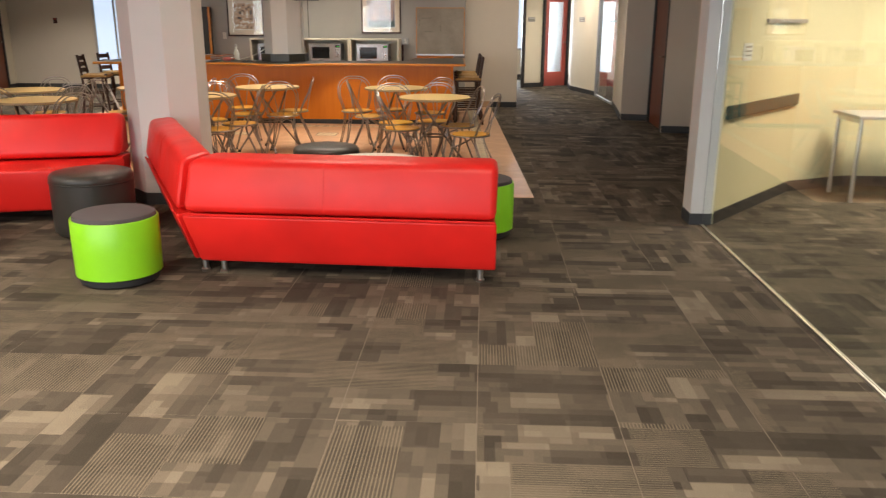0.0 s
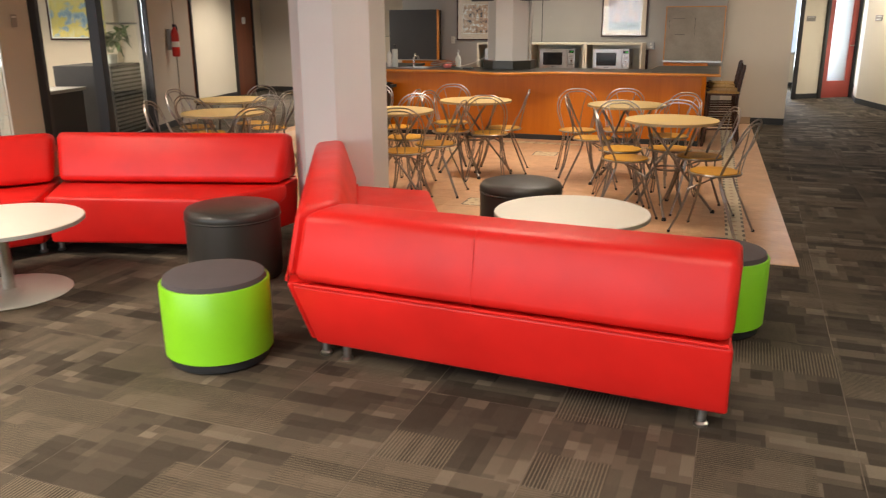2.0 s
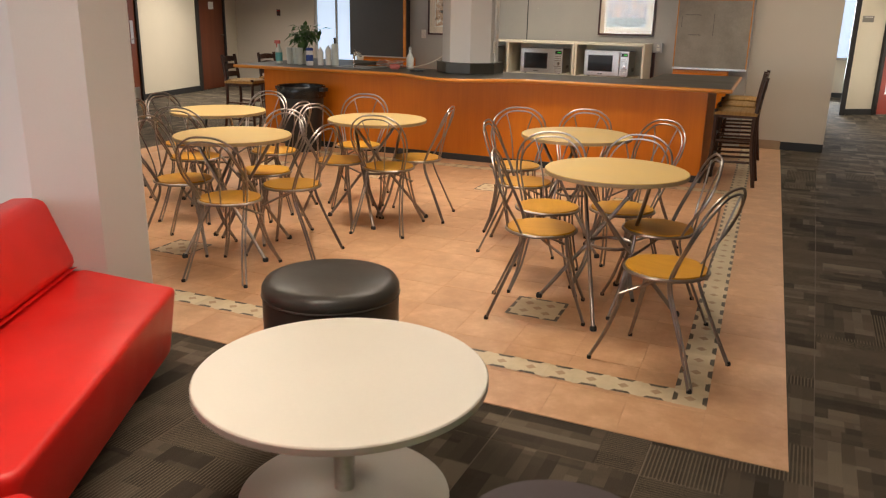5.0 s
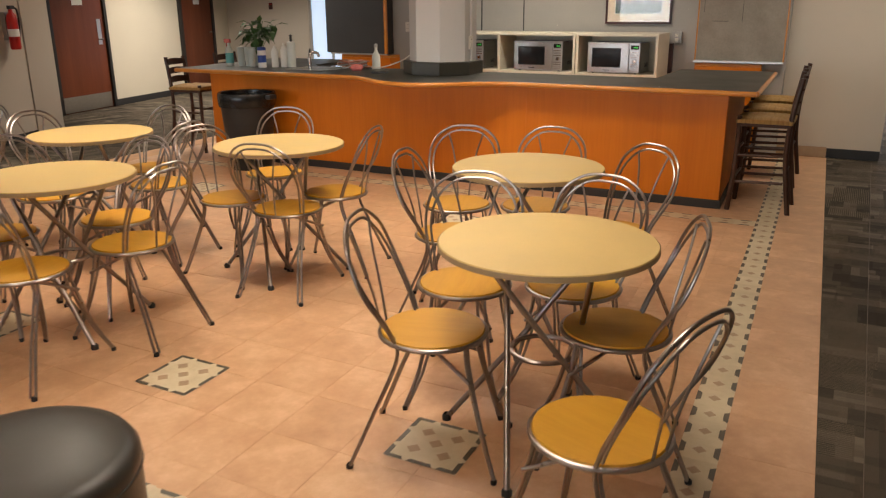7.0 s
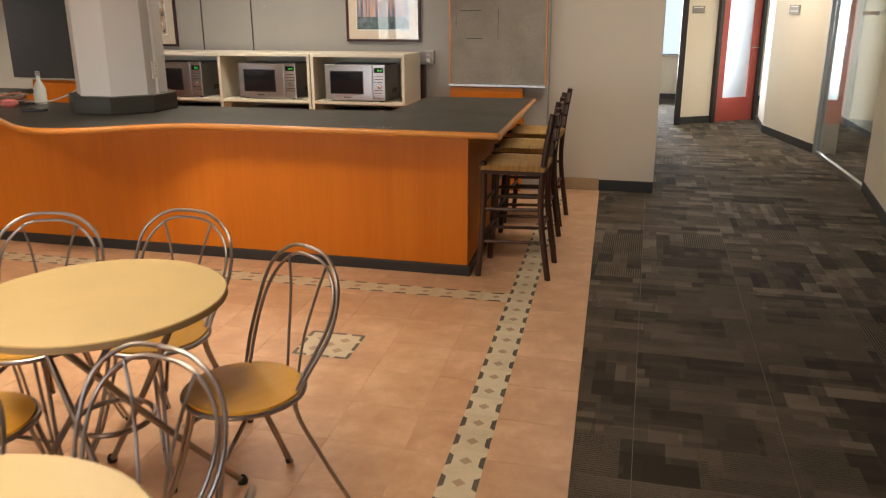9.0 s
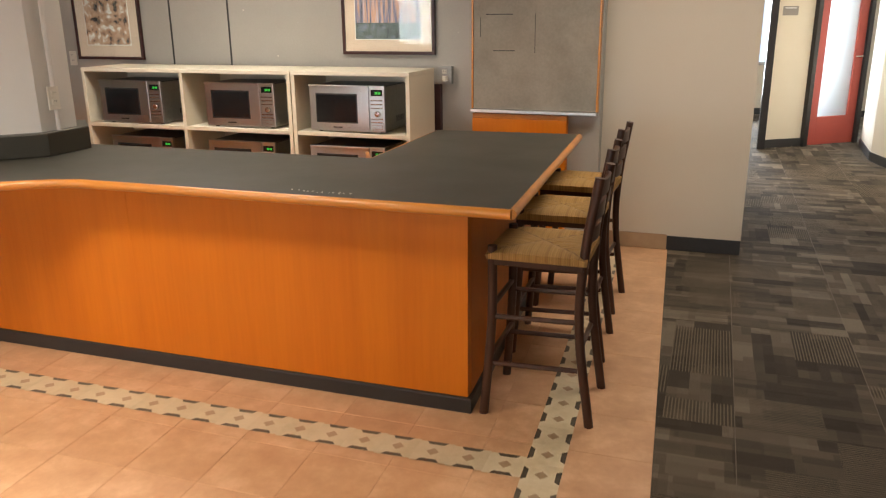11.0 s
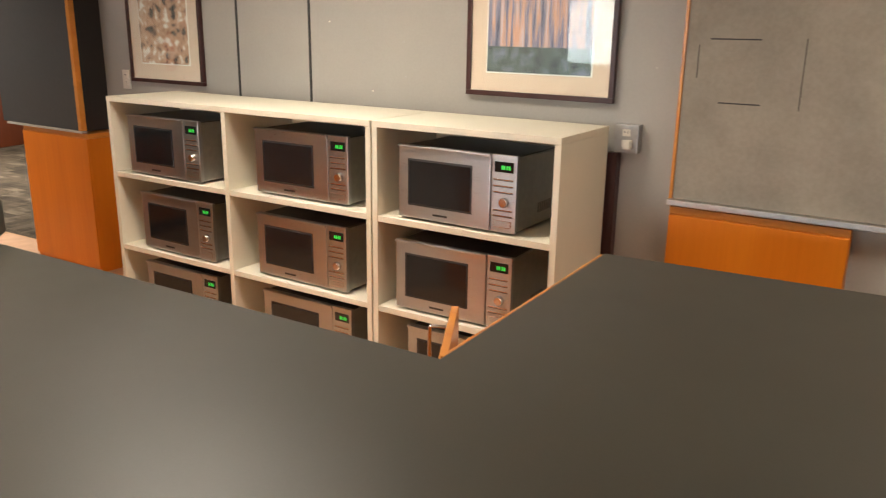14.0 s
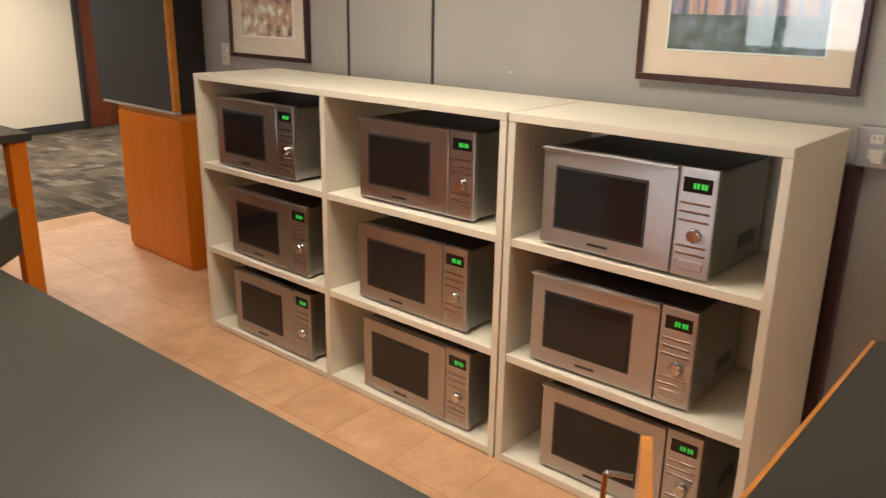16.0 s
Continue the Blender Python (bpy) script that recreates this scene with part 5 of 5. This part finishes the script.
# dark frame of the opening at the corridor's end
structure("trim", box(0.89, 18.98, 0.0, 0.97, 19.12, 2.6), M["dark_frame"], "dark door frame post", "trim")

# fire extinguisher on the office wall
fe_p = off(0.30)
ext_m = along(off(1.15), off(0)).to_3x3().to_4x4()
fe = thing("fire_extinguisher", "red fire extinguisher hanging on the wall", "fire extinguisher", at=Matrix.Translation((fe_p[0] + 0.11, fe_p[1] + 0.035, 1.05)) @ ext_m)
part("cylinder", lathe([(0, 0), (0.050, 0), (0.058, 0.02), (0.058, 0.32), (0.046, 0.37), (0.025, 0.40), (0.02, 0.43), (0, 0.43)], 28), M["red_paint"], fe, "", True)
part("label_band", lathe([(0.0588, 0.14), (0.0588, 0.22)], 28), M["paper"], fe, "pale printed label", True)
part("valve", box(-0.03, -0.02, 0.431, 0.05, 0.02, 0.47, bevel=0.004), M["kick"], fe, "black valve and lever")
part("hose", tube(smooth_path([(0.04, 0, 0.45), (0.11, 0, 0.42), (0.115, 0, 0.25), (0.085, 0, 0.10)], 5), 0.011, 8), M["rubber"], fe, "black rubber hose", True)
part("bracket", box(-0.03, 0.06, 0.1, 0.03, 0.11, 0.4), M["steel_side"], fe)

# ---------- office behind the glass at the left ----------
of = thing("office_glazing", "glazed office front with dark posts", "partition", kind="structure", at=along(OFF0, OFF1))
for s, w in ((1.19, 0.06), (2.72, 0.16), (4.18, 0.06), (6.0, 0.18), (7.8, 0.12)):
    part("post", box(s - w / 2, -0.06, 0.0, s + w / 2, 0.06, H), M["dark_frame"], of)
for s0, s1 in ((1.23, 2.63), (4.9, 5.9), (6.1, 7.7)):
    g = part("pane", box(s0, -0.006, 0.11, s1, 0.006, 2.6), M["clear"], of)
    g.visible_shadow = False
    part("sill_rail", box(s0, -0.03, 0.0, s1, 0.03, 0.105), M["dark_frame"], of)
    part("clip", box(s0 + 0.2, -0.015, 1.52, s1 - 0.2, -0.007, 1.545), M["steel_side"], of)
picture(pose(-10.75, 11.825, 1.28, 0, 0, 9.34), 1.15, 1.0, "large yellow and blue abstract painting in the office", (("print_abstract", 1.0),), 0.05, 0.03, "paper")
desk = thing("desk", "dark wooden office desk with papers", "desk", at=pose(-8.55, 8.9, 0, 0, 0, 14))
part("desktop", box(-0.8, -0.45, 0.71, 0.75, 0.55, 0.75, bevel=0.004), M["steel_side"], desk, "pale grey top")
part("front_panel", box(0.68, -0.42, 0.0, 0.72, 0.52, 0.709), M["dark_frame"], desk)
part("side_panel", box(-0.78, -0.42, 0.0, 0.679, -0.39, 0.709), M["dark_frame"], desk)
part("side_panel", box(-0.78, 0.49, 0.0, 0.679, 0.52, 0.709), M["dark_frame"], desk)
pp = thing("papers", "loose white papers on the office desk", "paper", at=pose(-8.2, 8.95, 0.7505, 0, 0, 30))
part("sheet", box(-0.15, -0.1, 0, 0.15, 0.1, 0.012, bevel=0.002), M["paper"], pp)
mon = thing("monitor", "black computer monitor on the desk", "monitor", at=pose(-8.85, 8.6, 0.7505, 0, 0, 60))
part("screen", box(-0.26, -0.02, 0.1, 0.26, 0.02, 0.44, bevel=0.005), M["kick"], mon)
part("stand", box(-0.1, -0.08, 0, 0.1, 0.08, 0.015), M["kick"], mon)
part("neck", box(-0.03, -0.01, 0.0155, 0.03, 0.019, 0.2), M["kick"], mon)
ob = thing("storage_cabinet", "dark grey ribbed cabinet inside the office", "cabinet", at=pose(-8.6, 10.55, 0, 0, 0, 18))
part("body", box(-0.4, -0.5, 0, 0.4, 0.5, 0.98, bevel=0.004), M["base"], ob)
for k in range(16):
    part("slat", box(0.401, -0.48, 0.06 + k * 0.056, 0.408, 0.48, 0.09 + k * 0.056), M["steel_side"], ob)
pl = thing("potted_plant", "leafy plant on the office cabinet", "plant", at=pose(-8.55, 10.75, 0.9805))
part("pot", lathe([(0, 0), (0.07, 0), (0.09, 0.13), (0.08, 0.13), (0, 0.11)], 24), M["milky"], pl, "pale pot", True)
leafy(pl, 12, 0.5, 0.25, 0.2)
bk = thing("wooden_cabinet", "brown wooden cabinet inside the office", "cabinet", at=pose(-8.4, 6.4, 0, 0, 0, 18))
part("body", box(-0.3, -0.55, 0, 0.3, 0.55, 0.98, bevel=0.004), M["bar_edge"], bk)
part("top", box(-0.31, -0.56, 0.9805, 0.31, 0.56, 1.0, bevel=0.003), M["bar_wood"], bk)
part("door", box(0.3005, -0.53, 0.05, 0.315, -0.01, 0.96, bevel=0.002), M["bar_edge"], bk)
part("door", box(0.3005, 0.01, 0.05, 0.315, 0.53, 0.96, bevel=0.002), M["bar_edge"], bk)
sign(along(off(4.7), off(4.4)) @ pose(0.15, 0, 1.50), 0.1, 0.12, "grey_plate", "small grey plate on the office pier", 1, "paper")

# old nail holes and scuffs on the grey wall
for k in range(26):
    x, z, s = rl.uniform(-3.0, -1.2), rl.uniform(1.22, 2.0), rl.uniform(0.004, 0.012)
    y = bar_wall_y(x)
    structure("trim", box(x, y - 0.0025, z, x + s * (3 if k % 4 == 0 else 1), y - 0.0008, z + s * 0.7), M["steel_side"] if k % 3 else M["plate"], "small nail hole or scuff on the wall", "wall mark")

# ---------- floor coverings, piece by piece ----------
def tile_mesh(name, w, d, z0, z1, gap, mats):
    """A flat slab with a small chamfer, leaning with the tiled field."""
    me = bpy.data.meshes.new(name)
    c = 0.001
    v = []
    for z, s in ((z0, gap), (z1 - c, gap), (z1, gap + c)):
        for x, y in ((-w / 2 + s, -d / 2 + s), (w / 2 - s, -d / 2 + s), (w / 2 - s, d / 2 - s), (-w / 2 + s, d / 2 - s)):
            v.append((x + SHEAR * y, y, z))
    f = [(8, 9, 10, 11)] + [(a + i, a + (i + 1) % 4, a + 4 + (i + 1) % 4, a + 4 + i) for a in (0, 4) for i in range(4)]
    me.from_pydata(v, [], f)
    for m in mats:
        me.materials.append(m)
    return me


def joined(name, me, places, material, parent):
    vs, fs = [], []
    base_v = [tuple(v.co) for v in me.vertices]
    base_f = [tuple(p.vertices) for p in me.polygons]
    for x, y in places:
        k = len(vs)
        vs += [(a + x, b + y, c) for a, b, c in base_v]
        fs += [tuple(i + k for i in f) for f in base_f]
    out = bpy.data.meshes.new(name)
    out.from_pydata(vs, [], fs)
    out.materials.append(material)
    ob = new(name, out)
    ob.parent = parent
    ob["kind"] = "stuff"
    return ob


def skew(u, v):
    """World place of a point of the tiled field: u from its edge at the walkway, v from its front."""
    return TX1 + u + SHEAR * v, TY0 + v


tiles = structure("floor_tiled", prism([(TX0, TY0), (TX1, TY0), (TX1 + SHEAR * 7.65, 14.495), (TX0 + SHEAR * 7.65, 14.495)], -0.011, 0.003), M["grout"], "terracotta tiled floor of the cafe area", "floor")
STEP = 0.305
me = tile_mesh("tile", STEP, STEP, 0.0, 0.0042, 0.0007, [M["tile"]])
near, far = [], []
for i in range(21):
    for j in range(25):
        p = skew(-(i + 0.5) * STEP, (j + 0.5) * STEP)
        (near if i < 12 and len(near) < 300 else far).append(p)
for x, y in near:
    ob = new("tile", me)
    ob.parent = tiles
    ob.location = (x, y, 0)
joined("tile_field", me, far, M["tile"], tiles)


def deco_mesh(name, s, motif):
    """A cream inlay tile with dark dashes and small tan lozenges."""
    bm = bmesh.new()

    def poly(pts, z, mi):
        f = bm.faces.new([bm.verts.new((x + SHEAR * y, y, z)) for x, y in pts])
        f.material_index = mi

    h = s / 2
    poly([(-h, -h), (h, -h), (h, h), (-h, h)], 0.0062, 0)
    motif(poly, h)
    me = bpy.data.meshes.new(name)
    bm.to_mesh(me)
    bm.free()
    for m in (M["cream_tile"], M["dark_tile"], M["tan_tile"]):
        me.materials.append(m)
    return me


def lozenge(cx, cy, a, b):
    return [(cx - a, cy), (cx, cy - b), (cx + a, cy), (cx, cy + b)]


def border_motif(poly, h):
    for s in (-1, 1):
        poly([(s * h, -h * 0.62)[::1], (s * h, h * 0.62), (s * h * 0.72, h * 0.42), (s * h * 0.72, -h * 0.42)][::s], 0.0070, 1)
    poly(lozenge(0, 0, h * 0.36, h * 0.36), 0.0070, 2)


def inset_motif(poly, h):
    for k in range(4):
        c, s = (1, 0, -1, 0)[k], (0, 1, 0, -1)[k]
        for u0, u1 in ((-0.98, -0.45), (-0.36, 0.36), (0.45, 0.98)):
            pts = [(u0 * h, -h), (u1 * h, -h), ((u1 - 0.08) * h, -h * 0.87), ((u0 + 0.08) * h, -h * 0.87)]
            poly([(x * c - y * s, x * s + y * c) for x, y in pts], 0.0070, 1)
    for cx in (-0.42, 0.42):
        for cy in (-0.42, 0.42):
            poly(lozenge(cx * h, cy * h, h * 0.2, h * 0.2), 0.0070, 2)
    poly(lozenge(0, 0, h * 0.2, h * 0.2), 0.0070, 2)


BW = 0.138
bme = deco_mesh("border_tile", BW, border_motif)
runs = [(-0.372 - 0.0, 0.40 + BW * k, 0) for k in range(52)]
runs += [(-0.372 - BW * k, 0.40, 90) for k in range(1, 40)] + [(-0.372 - BW * k, 4.71, 90) for k in range(1, 40)]
for u, v, a in runs:
    ob = new("border_tile", bme)
    ob.parent = tiles
    x, y = skew(u, v)
    ob.matrix_basis = pose(x, y, 0, 0, 0, a)
ime = deco_mesh("inset_tile", 0.285, inset_motif)
for x, y in [(-0.81 - 1.225 * k, 7.965) for k in range(4)] + [(-0.90 - 1.225 * k, 10.72) for k in range(4)]:
    ob = new("inset_tile", ime)
    ob.parent = tiles
    ob.location = (x, y, 0)

carpet = structure("floor_carpet", box(-13.9, -4.9, -0.011, 7.9, 23.9, -0.0012), M["seam"], "taupe patterned carpet tile floor", "floor")
CT = 0.55
cme = bpy.data.meshes.new("carpet_tile")
g = 0.0014
cme.from_pydata([(-CT / 2 + s * 1, -CT / 2 + s, z) if k == 0 else (CT / 2 - s, -CT / 2 + s, z) if k == 1 else (CT / 2 - s, CT / 2 - s, z) if k == 2 else (-CT / 2 + s, CT / 2 - s, z)
                 for z, s in ((-0.006, g), (-0.001, g), (0.0, g + 0.0008)) for k in range(4)], [],
                [(8, 9, 10, 11)] + [(a + i, a + (i + 1) % 4, a + 4 + (i + 1) % 4, a + 4 + i) for a in (0, 4) for i in range(4)])
cme.materials.append(M["carpet"])
near, far = [], []
for i in range(-24, 14):
    for j in range(-8, 42):
        x, y = (i + 0.5) * CT, (j + 0.5) * CT
        if TX0 + 0.6 < x < TX1 - 0.9 and TY0 + 0.3 < y < 14:
            continue
        close = (-3.4 < x < 2.2 and 0.8 < y < 7.2) or (0.0 < x < 2.4 and 7 < y < 17)
        (near if close and len(near) < 300 else far).append((x, y))
for x, y in near:
    ob = new("carpet_tile", cme)
    ob.parent = carpet
    ob.location = (x, y, 0)
joined("carpet_field", cme, far, M["carpet"], carpet)
